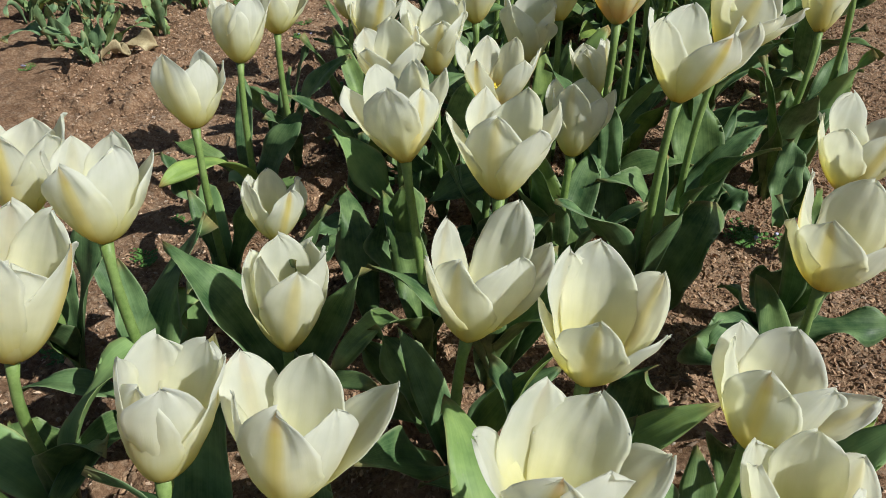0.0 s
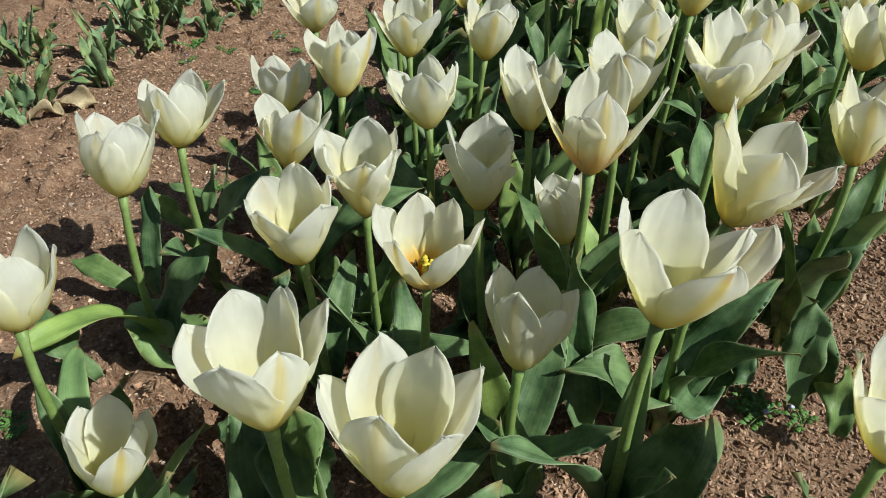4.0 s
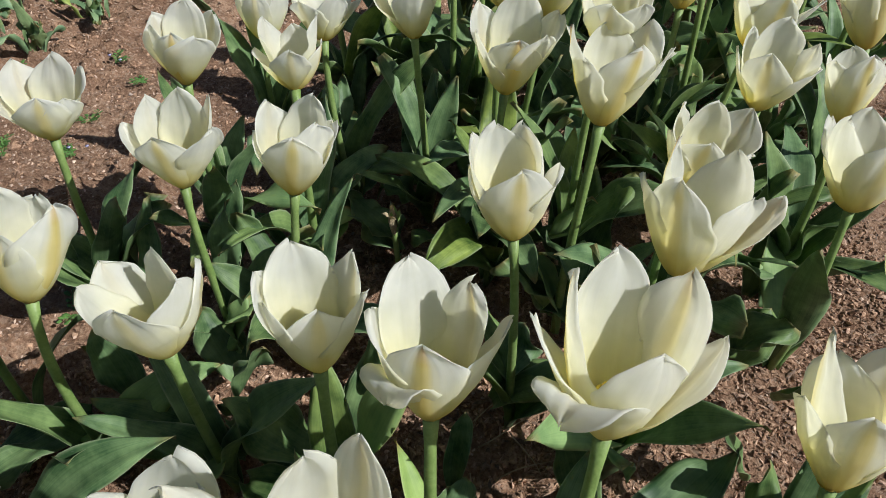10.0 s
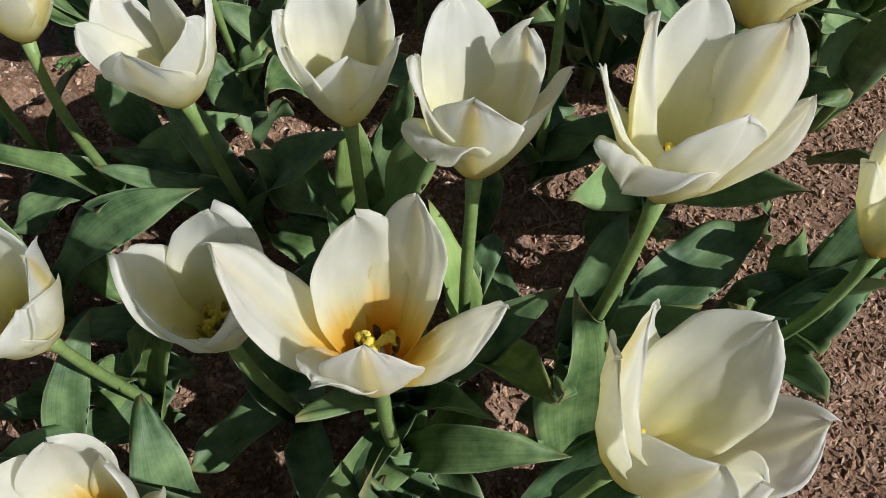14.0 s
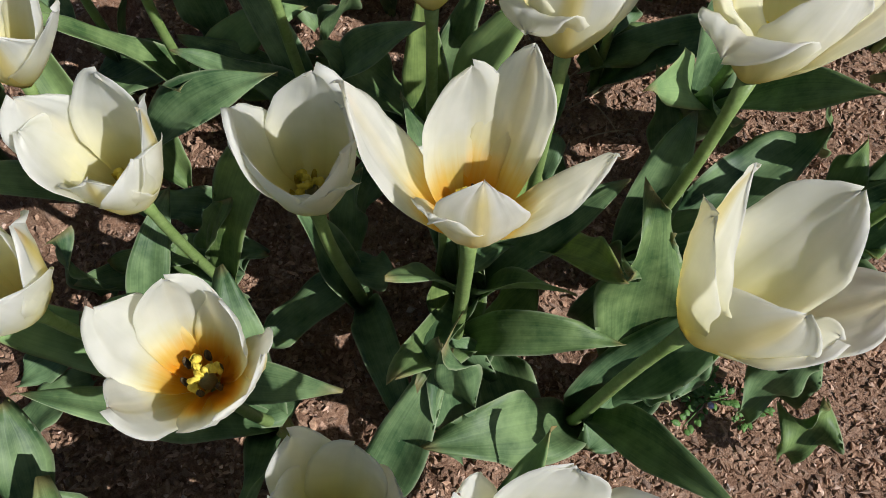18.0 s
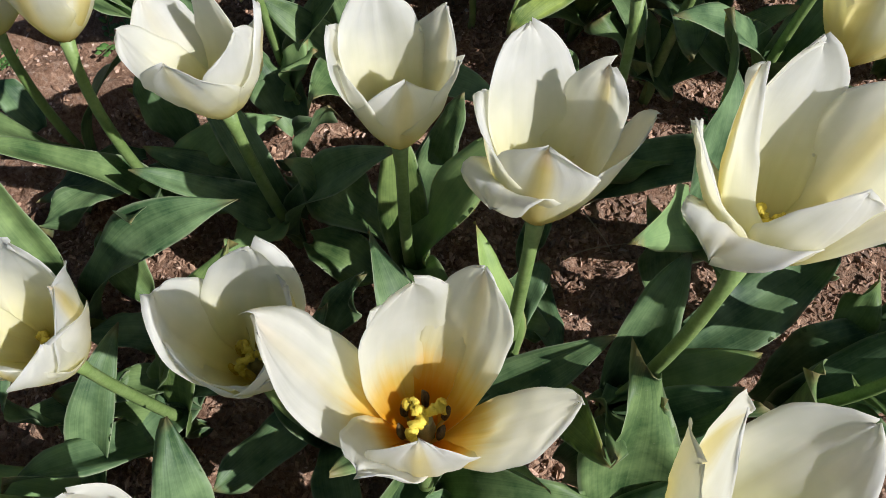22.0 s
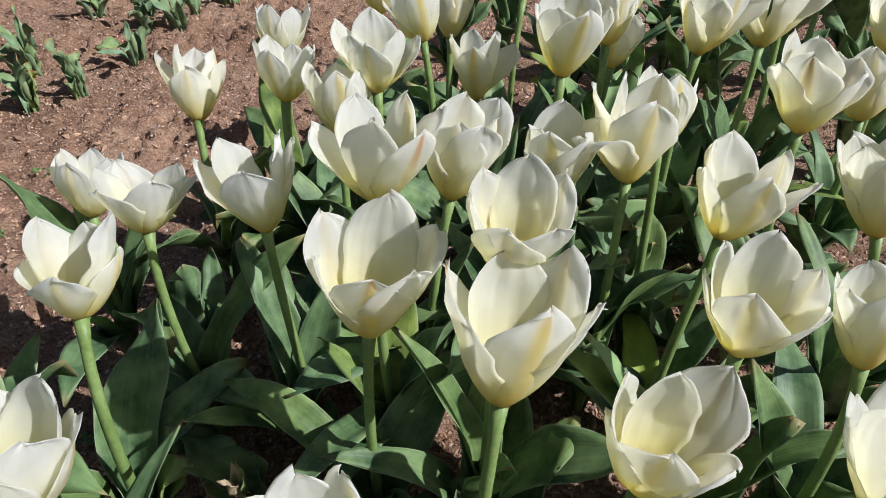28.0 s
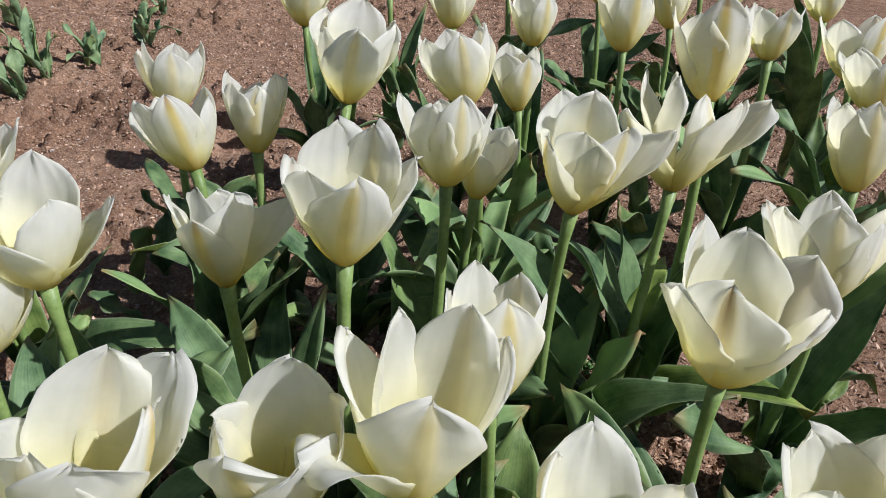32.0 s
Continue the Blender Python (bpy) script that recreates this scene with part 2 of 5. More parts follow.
def plain_material(name, a, b, scale, rough=0.6, bump=0.3, by_object=0.0):
    """Two tones mixed by noise at two scales, with fine relief."""
    m, n, l = material(name)
    place = n.new("ShaderNodeTexCoord")
    big = node(n, "ShaderNodeTexNoise", Scale=scale, Detail=4.0, Roughness=0.6)
    small = node(n, "ShaderNodeTexNoise", Scale=scale * 7, Detail=3.0, Roughness=0.7)
    for t in (big, small):
        l.new(place.outputs["Object"], t.inputs[0])
    mixed = calc(n, l, "ADD", calc(n, l, "MULTIPLY", big.outputs[0], 0.6), calc(n, l, "MULTIPLY", small.outputs[0], 0.4))
    tone = ramp(n, (0.36, a), (0.66, b))
    l.new(mixed, tone.inputs[0])
    colour = tone.outputs[0]
    if by_object:
        geo = n.new("ShaderNodeNewGeometry")
        vary = ramp(n, (0.0, (1 - by_object,) * 3), (1.0, (1 + by_object, 1 + by_object * 0.9, 1 + by_object * 0.8)))
        l.new(geo.outputs["Random Per Island"], vary.inputs[0])
        colour = blend(n, l, 1.0, colour, vary.outputs[0], "MULTIPLY")
    relief = node(n, "ShaderNodeBump", Strength=bump, Distance=0.002)
    l.new(small.outputs[0], relief.inputs["Height"])
    bsdf = node(n, "ShaderNodeBsdfPrincipled", Roughness=rough)
    bsdf.inputs["Specular IOR Level"].default_value = 0.3
    l.new(colour, bsdf.inputs["Base Color"])
    l.new(relief.outputs[0], bsdf.inputs["Normal"])
    out = n.new("ShaderNodeOutputMaterial")
    l.new(bsdf.outputs[0], out.inputs[0])
    return m


def soil_material():
    m, n, l = material("soil")
    place = n.new("ShaderNodeTexCoord")
    grains = []
    for scale, detail in ((3.2, 4.0), (38.0, 5.0), (210.0, 4.0), (900.0, 2.0)):
        t = node(n, "ShaderNodeTexNoise", Scale=scale, Detail=detail, Roughness=0.65)
        l.new(place.outputs["Object"], t.inputs[0])
        grains.append(t.outputs[0])
    tone = ramp(n, (0.34, (0.090, 0.047, 0.028)), (0.5, (0.33, 0.197, 0.123)), (0.66, (0.62, 0.43, 0.29)))
    mixed = calc(n, l, "ADD", calc(n, l, "MULTIPLY", grains[0], 0.25), calc(n, l, "MULTIPLY", grains[1], 0.35))
    mixed = calc(n, l, "ADD", mixed, calc(n, l, "MULTIPLY", grains[2], 0.40))
    l.new(mixed, tone.inputs[0])
    chips = node(n, "ShaderNodeTexVoronoi", Scale=190.0)
    l.new(place.outputs["Object"], chips.inputs[0])
    pale = ramp(n, (0.80, (0, 0, 0)), (0.92, (1, 1, 1)))
    tint = n.new("ShaderNodeSeparateColor")
    l.new(chips.outputs["Color"], tint.inputs[0])
    l.new(tint.outputs[0], pale.inputs[0])
    colour = blend(n, l, calc(n, l, "MULTIPLY", pale.outputs[0], 0.28), tone.outputs[0], (0.56, 0.44, 0.34))
    dark = ramp(n, (0.3, (0.6, 0.56, 0.54)), (0.55, (1, 1, 1)))
    l.new(grains[3], dark.inputs[0])
    colour = blend(n, l, 0.8, colour, dark.outputs[0], "MULTIPLY")
    height = calc(n, l, "ADD", calc(n, l, "MULTIPLY", grains[2], 1.0), calc(n, l, "MULTIPLY", grains[3], 0.5))
    bump = node(n, "ShaderNodeBump", Strength=1.0, Distance=0.006)
    l.new(height, bump.inputs["Height"])
    bsdf = node(n, "ShaderNodeBsdfPrincipled", Roughness=0.95)
    bsdf.inputs["Specular IOR Level"].default_value = 0.12
    l.new(colour, bsdf.inputs["Base Color"])
    l.new(bump.outputs[0], bsdf.inputs["Normal"])
    out = n.new("ShaderNodeOutputMaterial")
    l.new(bsdf.outputs[0], out.inputs[0])
    return m


PETAL_OUT = petal_material("petal_outside", False, True)
PETAL_BROWN = petal_material("petal_brown_stained", False, True, False, (0.27, 0.17, 0.05))
PETAL_BLUSH = petal_material("petal_pink_flushed", False, True, False, (0.80, 0.47, 0.36))
PETAL_PLAIN = petal_material("petal_outside_plain", False, False)
PETAL_IN = petal_material("petal_inside", True, False)
PETAL_HEART = petal_material("petal_inside_orange", True, False, True)
LEAF = leaf_material("tulip_leaf", (0.038, 0.084, 0.030), (0.205, 0.300, 0.122), (0.36, 0.42, 0.25))
LEAF_PALE = leaf_material("tulip_leaf_pale", (0.15, 0.245, 0.085), (0.29, 0.41, 0.15), (0.32, 0.30, 0.13), 0.3)
LEAF_SHORT = leaf_material("young_leaf", (0.11, 0.185, 0.085), (0.31, 0.41, 0.20), (0.36, 0.40, 0.20), 0.4)
LEAF_DRY = plain_material("dry_leaf", (0.30, 0.22, 0.12), (0.55, 0.47, 0.30), 60, 0.8, 0.5)
STEM = plain_material("stem", (0.125, 0.20, 0.05), (0.235, 0.325, 0.11), 40, 0.45, 0.15)
STIGMA = plain_material("stigma", (0.62, 0.47, 0.04), (0.80, 0.66, 0.10), 300, 0.6, 0.4)
OVARY = plain_material("ovary", (0.20, 0.19, 0.10), (0.33, 0.31, 0.17), 200, 0.5, 0.2)
POLLEN = plain_material("anther_with_pollen", (0.42, 0.29, 0.03), (0.72, 0.54, 0.07), 500, 0.8, 0.5)
ANTHER = plain_material("anther", (0.035, 0.026, 0.020), (0.17, 0.12, 0.055), 500, 0.8, 0.5)
FILAMENT = plain_material("filament", (0.55, 0.40, 0.05), (0.70, 0.55, 0.12), 300, 0.6, 0.1)
SOIL = soil_material()
CRUMB = plain_material("soil_crumb", (0.17, 0.095, 0.058), (0.53, 0.355, 0.235), 60, 0.95, 0.6, 0.35)
HUSK = plain_material("husk_flake", (0.18, 0.105, 0.070), (0.56, 0.40, 0.29), 90, 0.7, 0.4, 0.6)
FLAKE = plain_material("pale_flake", (0.42, 0.29, 0.21), (0.72, 0.56, 0.44), 90, 0.8, 0.4, 0.35)
PEBBLE = plain_material("pebble", (0.30, 0.235, 0.19), (0.56, 0.47, 0.40), 80, 0.8, 0.4, 0.3)
WEED = plain_material("weed_leaf", (0.05, 0.13, 0.03), (0.13, 0.25, 0.06), 120, 0.5, 0.2, 0.3)
STRAW = plain_material("straw", (0.33, 0.24, 0.14), (0.55, 0.45, 0.31), 80, 0.8, 0.3)
BLOOM = plain_material("weed_flower", (0.35, 0.33, 0.60), (0.62, 0.60, 0.80), 300, 0.6, 0.1)


# ---- mesh helpers ----
def mesh_object(name, verts, faces, mats, parent=None, uv=None, slots=None, label="", smooth=True):
    me = bpy.data.meshes.new(name)
    me.from_pydata(np.asarray(verts, float).tolist(), [], faces)
    for m in mats:
        me.materials.append(m)
    if slots is not None:
        me.polygons.foreach_set("material_index", np.asarray(slots, np.int32))
    if smooth:
        me.polygons.foreach_set("use_smooth", np.ones(len(me.polygons), bool))
    if uv is not None:
        layer = me.uv_layers.new(name="UVMap")
        loop = np.empty(len(me.loops), np.int32)
        me.loops.foreach_get("vertex_index", loop)
        layer.data.foreach_set("uv", np.asarray(uv, np.float32)[loop].ravel())
    me.update()
    ob = new(name, me)
    if parent:
        ob.parent = parent
    if label:
        tagged(ob, label)
    return ob


SHELLS = {}


def shell_faces(ns, nu):
    """Faces of a closed two-skinned sheet of ns by nu points, with the skin of each face."""
    if (ns, nu) not in SHELLS:
        faces, slots, n = [], [], ns * nu
        for i in range(ns - 1):
            for j in range(nu - 1):
                a, b, c, d = i * nu + j, i * nu + j + 1, (i + 1) * nu + j + 1, (i + 1) * nu + j
                faces += [(d, c, b, a), (n + a, n + b, n + c, n + d)]
                slots += [0, 1]
        rim = [j for j in range(nu)] + [i * nu + nu - 1 for i in range(1, ns)]
        rim += [(ns - 1) * nu + j for j in range(nu - 2, -1, -1)] + [i * nu for i in range(ns - 2, 0, -1)]
        for a, b in zip(rim, rim[1:] + rim[:1]):
            faces.append((a, b, n + b, n + a))
            slots.append(0)
        SHELLS[ns, nu] = faces, slots
    return SHELLS[ns, nu]


def sheet(name, points, thick, mats, parent, label=""):
    """A thin closed shell from a grid of points (rows along it, columns across)."""
    ns, nu, _ = points.shape
    along = np.gradient(points, axis=0)
    across = np.gradient(points, axis=1)
    normal = np.cross(along, across)
    normal /= np.linalg.norm(normal, axis=2, keepdims=True) + 1e-12
    s, u = np.meshgrid(np.linspace(0, 1, ns), np.linspace(0, 1, nu), indexing="ij")
    taper = np.clip(np.minimum(1 - np.abs(2 * u - 1), (1 - s) * 4) * 4, 0.15, 1)[..., None]
    verts = np.concatenate([(points + normal * thick / 2 * taper).reshape(-1, 3), (points - normal * thick / 2 * taper).reshape(-1, 3)])
    uv = np.stack([u, s], -1).reshape(-1, 2)
    faces, slots = shell_faces(ns, nu)
    return mesh_object(name, verts, faces, mats, parent, np.concatenate([uv, uv]), slots, label)


def tube(name, path, radii, mat, parent=None, sides=9, label=""):
    """A closed round tube along a path."""
    path, radii = np.asarray(path, float), np.asarray(radii, float)
    tangent = np.gradient(path, axis=0)
    tangent /= np.linalg.norm(tangent, axis=1, keepdims=True) + 1e-12
    ref = np.array([1.0, 0, 0]) if abs(tangent[0, 0]) < 0.8 else np.array([0, 1.0, 0])
    b = np.cross(tangent, ref)
    b /= np.linalg.norm(b, axis=1, keepdims=True)
    c = np.cross(tangent, b)
    turn = np.linspace(0, 2 * np.pi, sides, endpoint=False)
    ring = path[:, None] + radii[:, None, None] * (np.cos(turn)[None, :, None] * b[:, None] + np.sin(turn)[None, :, None] * c[:, None])
    faces = [(i * sides + j, i * sides + (j + 1) % sides, (i + 1) * sides + (j + 1) % sides, (i + 1) * sides + j) for i in range(len(path) - 1) for j in range(sides)]
    faces += [tuple(range(sides))[::-1], tuple((len(path) - 1) * sides + j for j in range(sides))]
    return mesh_object(name, ring.reshape(-1, 3), faces, [mat], parent, None, None, label)


def bezier(a, b, c, d, n):
    t = np.linspace(0, 1, n)[:, None]
    return (1 - t) ** 3 * np.asarray(a, float) + 3 * t * (1 - t) ** 2 * np.asarray(b, float) + 3 * t * t * (1 - t) * np.asarray(c, float) + t**3 * np.asarray(d, float)


# ---- tulips ----
PETAL_S = (0.0, 0.10, 0.25, 0.42, 0.58, 0.72, 0.83, 0.91, 0.96, 1.0)
PETAL_OUTER = (0.34, 0.60, 0.86, 1.0, 1.0, 0.92, 0.75, 0.51, 0.28, 0.02)
PETAL_INNER = (0.32, 0.58, 0.85, 0.99, 1.02, 0.96, 0.81, 0.58, 0.34, 0.03)


def petal_grid(rng, length, belly, rim, outer, width, curl=0.0, inset=1.0, gutter=1.0, high=None, arch=0.0, ns=24, nu=17):
    """Points of one petal in the flower's frame: it grows from the axis, bulges to belly, and its tip ends at radius rim
    (at the height high, if given); arch: how far it rises before its tip hangs over."""
    mid = bezier((0.003, 0), (belly * 0.66 * inset, 0.07 * length), (belly * 1.14 * inset, 0.52 * length), (rim, length * (1 - 0.30 * max(rim / belly - 1.25, 0))), 40)
    if high is not None:
        over = (0.85 * rim + 0.15 * belly, high + arch) if arch else ((0.72 * belly + 0.28 * max(rim, belly)) * 1.15 * inset, 0.55 * high)
        mid = bezier((0.003, 0), (belly * 0.66 * inset, 0.11 * high), over, (rim, high), 40)
    if curl:
        bend = np.clip(np.linspace(0, 1, 40) - 0.62, 0, 1) ** 2
        mid[:, 0] += curl * bend * length * 2.2
        mid[:, 1] -= abs(curl) * bend * length * 1.1
    run = np.r_[0, np.cumsum(np.linalg.norm(np.diff(mid, axis=0), axis=1))]
    s = np.linspace(0, 1, ns) ** 0.9
    r, z = np.interp(s * run[-1], run, mid[:, 0]), np.interp(s * run[-1], run, mid[:, 1])
    half = width * np.interp(s, PETAL_S, PETAL_OUTER if outer else PETAL_INNER)
    u = np.linspace(-1, 1, nu)
    dr, dz = np.gradient(r), np.gradient(z)
    norm = np.hypot(dr, dz) + 1e-12
    nr, nz = dz / norm, -dr / norm  # outward
    wrap = np.maximum(r * np.interp(s, (0, 0.45, 1), (1.05, 1.1, 1.6)), 0.010) / gutter
    phase, seed = rng.uniform(0, 6.28, 6), int(rng.integers(1, 9000))
    roll_a, roll_b = rng.uniform(-0.012, 0.030, 2)  # how far each margin rolls back
    bump_a, bump_b = rng.uniform(0.006, 0.018), rng.uniform(0.008, 0.018)
    grid = np.zeros((ns, nu, 3))
    for j, a in enumerate(u):
        skew = 1 + 0.07 * np.sin(6.5 * s + phase[4] + (1.5 if a > 0 else 0)) * np.clip(s * 3 - 0.6, 0, 1) + 0.035 * np.sin(21 * s + phase[5] + 3 * (a > 0)) * np.clip(s * 3 - 1, 0, 1)
        lateral = a * half * skew
        phi = np.clip(lateral / wrap, -1.3, 1.3)
        depth = wrap * (1 - np.cos(phi))
        side = wrap * np.sin(phi)
        top = np.clip(s * 2.2 - 0.5, 0, 1)
        ruffle = length * bump_a * abs(a) ** 2.2 * (np.sin(8 * s + phase[0] + 2 * a) + 0.6 * np.sin(15 * s + phase[1] - a)) * top
        back = length * (roll_a if a < 0 else roll_b) * np.clip(abs(a) - 0.45, 0, 1) ** 2 * 5 * top
        crease = length * 0.006 * (np.exp(-((a / 0.13) ** 2)) - 0.5 * np.exp(-(((abs(a) - 0.28) / 0.13) ** 2))) * (1 if outer else -0.8) * np.clip(s * 3, 0, 1)
        pleat = length * 0.0030 * (np.sin(5.3 * np.pi * a + phase[3]) + 0.6 * np.sin(9.7 * np.pi * a + phase[2])) * np.clip(s * 2 - 0.1, 0, 1)
        dent = length * bump_b * (vnoise(np.full(ns, a * 1.3 + 9), s * 2.6 + 3, 0.55, seed) + 0.45 * vnoise(np.full(ns, a * 2.2 + 5), s * 3.0 + 1, 0.3, seed + 7)) * np.clip(s * 2.5 - 0.3, 0, 1)
        out = -depth + ruffle + back + crease + pleat + dent
        nick = length * 0.03 * np.clip(s - 0.75, 0, 1) * 4 * abs(a) * np.sin(5 * a + phase[2])
        grid[:, j] = np.stack([r + nr * out, side, z + nz * out + nick], 1)
    sway = rng.normal(0, 0.05) * length * s**2  # the tip leans to one side
    grid[..., 1] += sway[:, None]
    twist = rng.uniform(-0.16, 0.16) * s
    c, d = np.cos(twist)[:, None], np.sin(twist)[:, None]
    x, y = grid[..., 0].copy(), grid[..., 1].copy()
    grid[..., 0], grid[..., 1] = x * c - y * d, x * d + y * c
    return grid


def leaf_grid(rng, length, width, rise, fall, fold=0.5, wave=0.5, twist=0.0, ns=22, nu=9):
    """Points of one strap leaf that leaves the origin along +x: rise and fall are its slopes (degrees) at base and tip."""
    s = np.linspace(0, 1, ns)
    slope = np.radians(rise + (fall - rise) * s**1.3)
    step = length / (ns - 1)
    x = np.r_[0, np.cumsum(np.cos(slope[:-1]) * step)] + 0.003
    z = np.r_[0, np.cumsum(np.sin(slope[:-1]) * step)]
    half = width / 2 * np.interp(s, (0, 0.08, 0.25, 0.45, 0.65, 0.82, 0.94, 1), (0.42, 0.60, 0.92, 1.0, 0.90, 0.60, 0.24, 0.02))
    nx, nz = -np.sin(slope), np.cos(slope)  # upper side
    open_up = np.radians(np.interp(s, (0, 0.2, 0.6, 1), (78, 58, 34, 30)) * fold * 1.3)
    p = rng.uniform(0, 6.28, 4)
    grid = np.zeros((ns, nu, 3))
    bank = np.radians(twist) * s
    for j, a in enumerate(np.linspace(-1, 1, nu)):
        lat = half * a
        side, lift = lat * np.cos(open_up * abs(a) ** 0.5), np.abs(lat) * np.sin(open_up) * abs(a) ** 0.6
        lift = lift + wave * width * (0.20 * a * abs(a) * np.sin(7.5 * s + p[0]) + 0.15 * a * a * np.sin(14 * s + p[1] + 2 * a) + 0.06 * np.sin(6 * s + p[2]) - 0.12 * abs(a) ** 4) * np.clip(s * 4, 0, 1)
        side = side * (1 + wave * 0.10 * np.sin(9 * s + p[3] + (2 if a > 0 else 0)))
        side, lift = side * np.cos(bank) - lift * np.sin(bank), side * np.sin(bank) + lift * np.cos(bank)
        grid[:, j] = np.stack([x + nx * lift, side, z + nz * lift], 1)
    drift = rng.uniform(-0.18, 0.18)
    grid[..., 1] += (drift * s**2 * length)[:, None]
    return grid


def turned(points, az, tilt=(0.0, 0.0), at=(0, 0, 0)):
    """Turn about z by az degrees, then lean the z axis by tilt (x and y slopes), then move."""
    m = np.array(Matrix.Rotation(radians(az), 3, "Z"))
    up = Vector((tilt[0], tilt[1], 1)).normalized()
    lean = np.array(Vector((0, 0, 1)).rotation_difference(up).to_matrix())
    return points @ (lean @ m).T + np.asarray(at)


COUNT = [0]
STAINS = {"brown": PETAL_BROWN, "pink": PETAL_BLUSH}


def words(spread, marks):
    if marks:
        return marks
    if spread > 0.62:
        return "wide-open cream-white tulip with flared petals on a green stem"
    if spread > 0.5:
        return "half-open cream-white tulip with pale yellow ribs on a green stem"
    return "cup-shaped cream-white tulip, nearly closed, with yellow-tinged base"


def tulip(x, y, z, length, radius, lean=(0.0, 0.0), yaw=None, flare=None, few=5, marks="", heart=False, stain=None, tips=None):
    """One tulip: its flower's base stands at x, y, z. flare: how far each petal's tip goes out, as a factor of radius;
    few: how many leaves; tips: where each petal's tip lies from the flower's base (and how far it arches over, and its width), instead of flare."""
    COUNT[0] += 1
    rng = np.random.default_rng(COUNT[0] * 7 + 3)
    spread = radius / length
    if tips:
        stand = np.array([t[:3] for t in tips if len(t) == 3 or not t[3]]).mean(axis=0)
        lean = (stand[0] / stand[2], stand[1] / stand[2])
    else:
        lean, length = (lean[0], lean[1] + 0.22), length * 0.93  # all flowers lean up the bed
    root = (x - lean[0] * 0.06 + rng.normal(0, 0.006), y - lean[1] * 0.04 + rng.normal(0, 0.006))
    ground_z = float(soil_height(root[0], root[1])) - 0.004
    plant = new("tulip")
    plant.location = (root[0], root[1], ground_z)
    base = np.array([x - root[0], y - root[1], z - ground_z])
    up = np.array([lean[0], lean[1], 1.0])
    up /= np.linalg.norm(up)
    bow = rng.normal(0, 0.006, 2)
    path = bezier((0, 0, 0), (bow[0], bow[1], base[2] * 0.35), base - up * base[2] * 0.3, base + up * 0.002, 12)
    thick = 0.0042 + rng.uniform(0, 0.0009)
    tube("stem", path, np.r_[np.linspace(thick * 1.2, thick * 0.92, 11), thick * 1.25], STEM, plant)
    if yaw is None:
        yaw = -90 + rng.uniform(-30, 30)
    flare = flare or [1.12 if spread > 0.55 else 1.06 if spread > 0.46 else 1.0] * 6
    belly = min(max(radius * 0.90, length * 0.33), length * 0.50)
    places = []
    if tips:
        upright = np.array(Vector((0, 0, 1)).rotation_difference(Vector((lean[0], lean[1], 1))).to_matrix())
        places = [(*(np.array(t[:3]) @ upright), *(t[3:] + (0.0, 1.0)[len(t) - 3:])) for t in tips]
        belly = min(max(0.80 * float(np.mean([math.hypot(t[0], t[1]) for t in places])), length * 0.34), length * 0.44)
        first = math.atan2(places[0][1], places[0][0])
        places.sort(key=lambda t: (math.atan2(t[1], t[0]) - first + 0.02) % (2 * math.pi))
    for k, (tx, ty, high, arch, broad) in enumerate(places):
        outer, rim, grow = k % 2 == 0, math.hypot(tx, ty), math.sqrt(tx * tx + ty * ty + high * high)
        if arch:
            grow += arch
        width = max(length * 0.37, radius * 0.59, grow * 0.31) * (1.0 if outer else 0.97) * broad * rng.uniform(0.96, 1.06)
        grid = petal_grid(rng, min(grow, 0.1), belly, rim, outer, width, 0.0, 1.0 if outer else 0.93, rng.uniform(0.9, 1.15), high, arch)
        grid = turned(grid, math.degrees(math.atan2(ty, tx)), lean, base)
        sheet("petal", grid[:, ::-1], 0.0007, [STAINS[stain[1]] if stain and stain[0] == k else PETAL_OUT if outer else PETAL_PLAIN, PETAL_HEART if heart == "orange" else PETAL_IN], plant)
    for k in range(0 if tips else 6):
        outer = k % 2 == 0
        toward = math.sin(radians(yaw + 60 * k))  # petals on the near side stand more upright
        rim = radius * flare[k] * (1.0 if toward > -0.3 else 0.90) * rng.uniform(0.88, 1.12) * (1.0 if outer else 0.88)
        grow = length * rng.uniform(0.98, 1.18)
        width = max(length * 0.36, radius * 0.62) * (1.0 if outer else 0.96) * rng.uniform(0.92, 1.08)
        grid = petal_grid(rng, grow, belly, rim, outer, width, rng.uniform(-0.05, 0.08), 1.0 if outer else 0.90, rng.uniform(0.9, 1.25))
        grid = turned(grid, yaw + 60 * k + rng.uniform(-9, 9), lean, base)
        sheet("petal", grid[:, ::-1], 0.0007, [STAINS[stain[1]] if stain and stain[0] == k else PETAL_OUT if outer else PETAL_PLAIN, PETAL_HEART if heart == "orange" else PETAL_IN], plant)
    if heart:
        tall = length * 0.30
        p = turned(np.stack([np.zeros(7), np.zeros(7), np.linspace(0.001, tall, 7)], 1), 0, lean, base)
        pistil = tube("pistil", p, np.array([0.7, 1.0, 1.1, 1.1, 1.0, 0.85, 0.75]) * 0.0050, OVARY, plant, 9)
        for k in range(3):
            a = bezier((0, 0, tall), (0.004, 0.002, tall + 0.006), (0.010, -0.003, tall + 0.006), (0.010, 0.001, tall - 0.004), 15)
            a += np.stack([np.zeros(15), 0.0016 * np.sin(np.arange(15) * 1.3 + k), 0.0011 * np.cos(np.arange(15) * 1.7 + k)], 1)
            tube("stigma_lobe", turned(a, 120 * k + rng.uniform(0, 40), lean, base), 0.0021 + 0.0007 * np.sin(np.arange(15) * 1.9) - 0.0012 * (np.arange(15) > 13), STIGMA, pistil, 8)
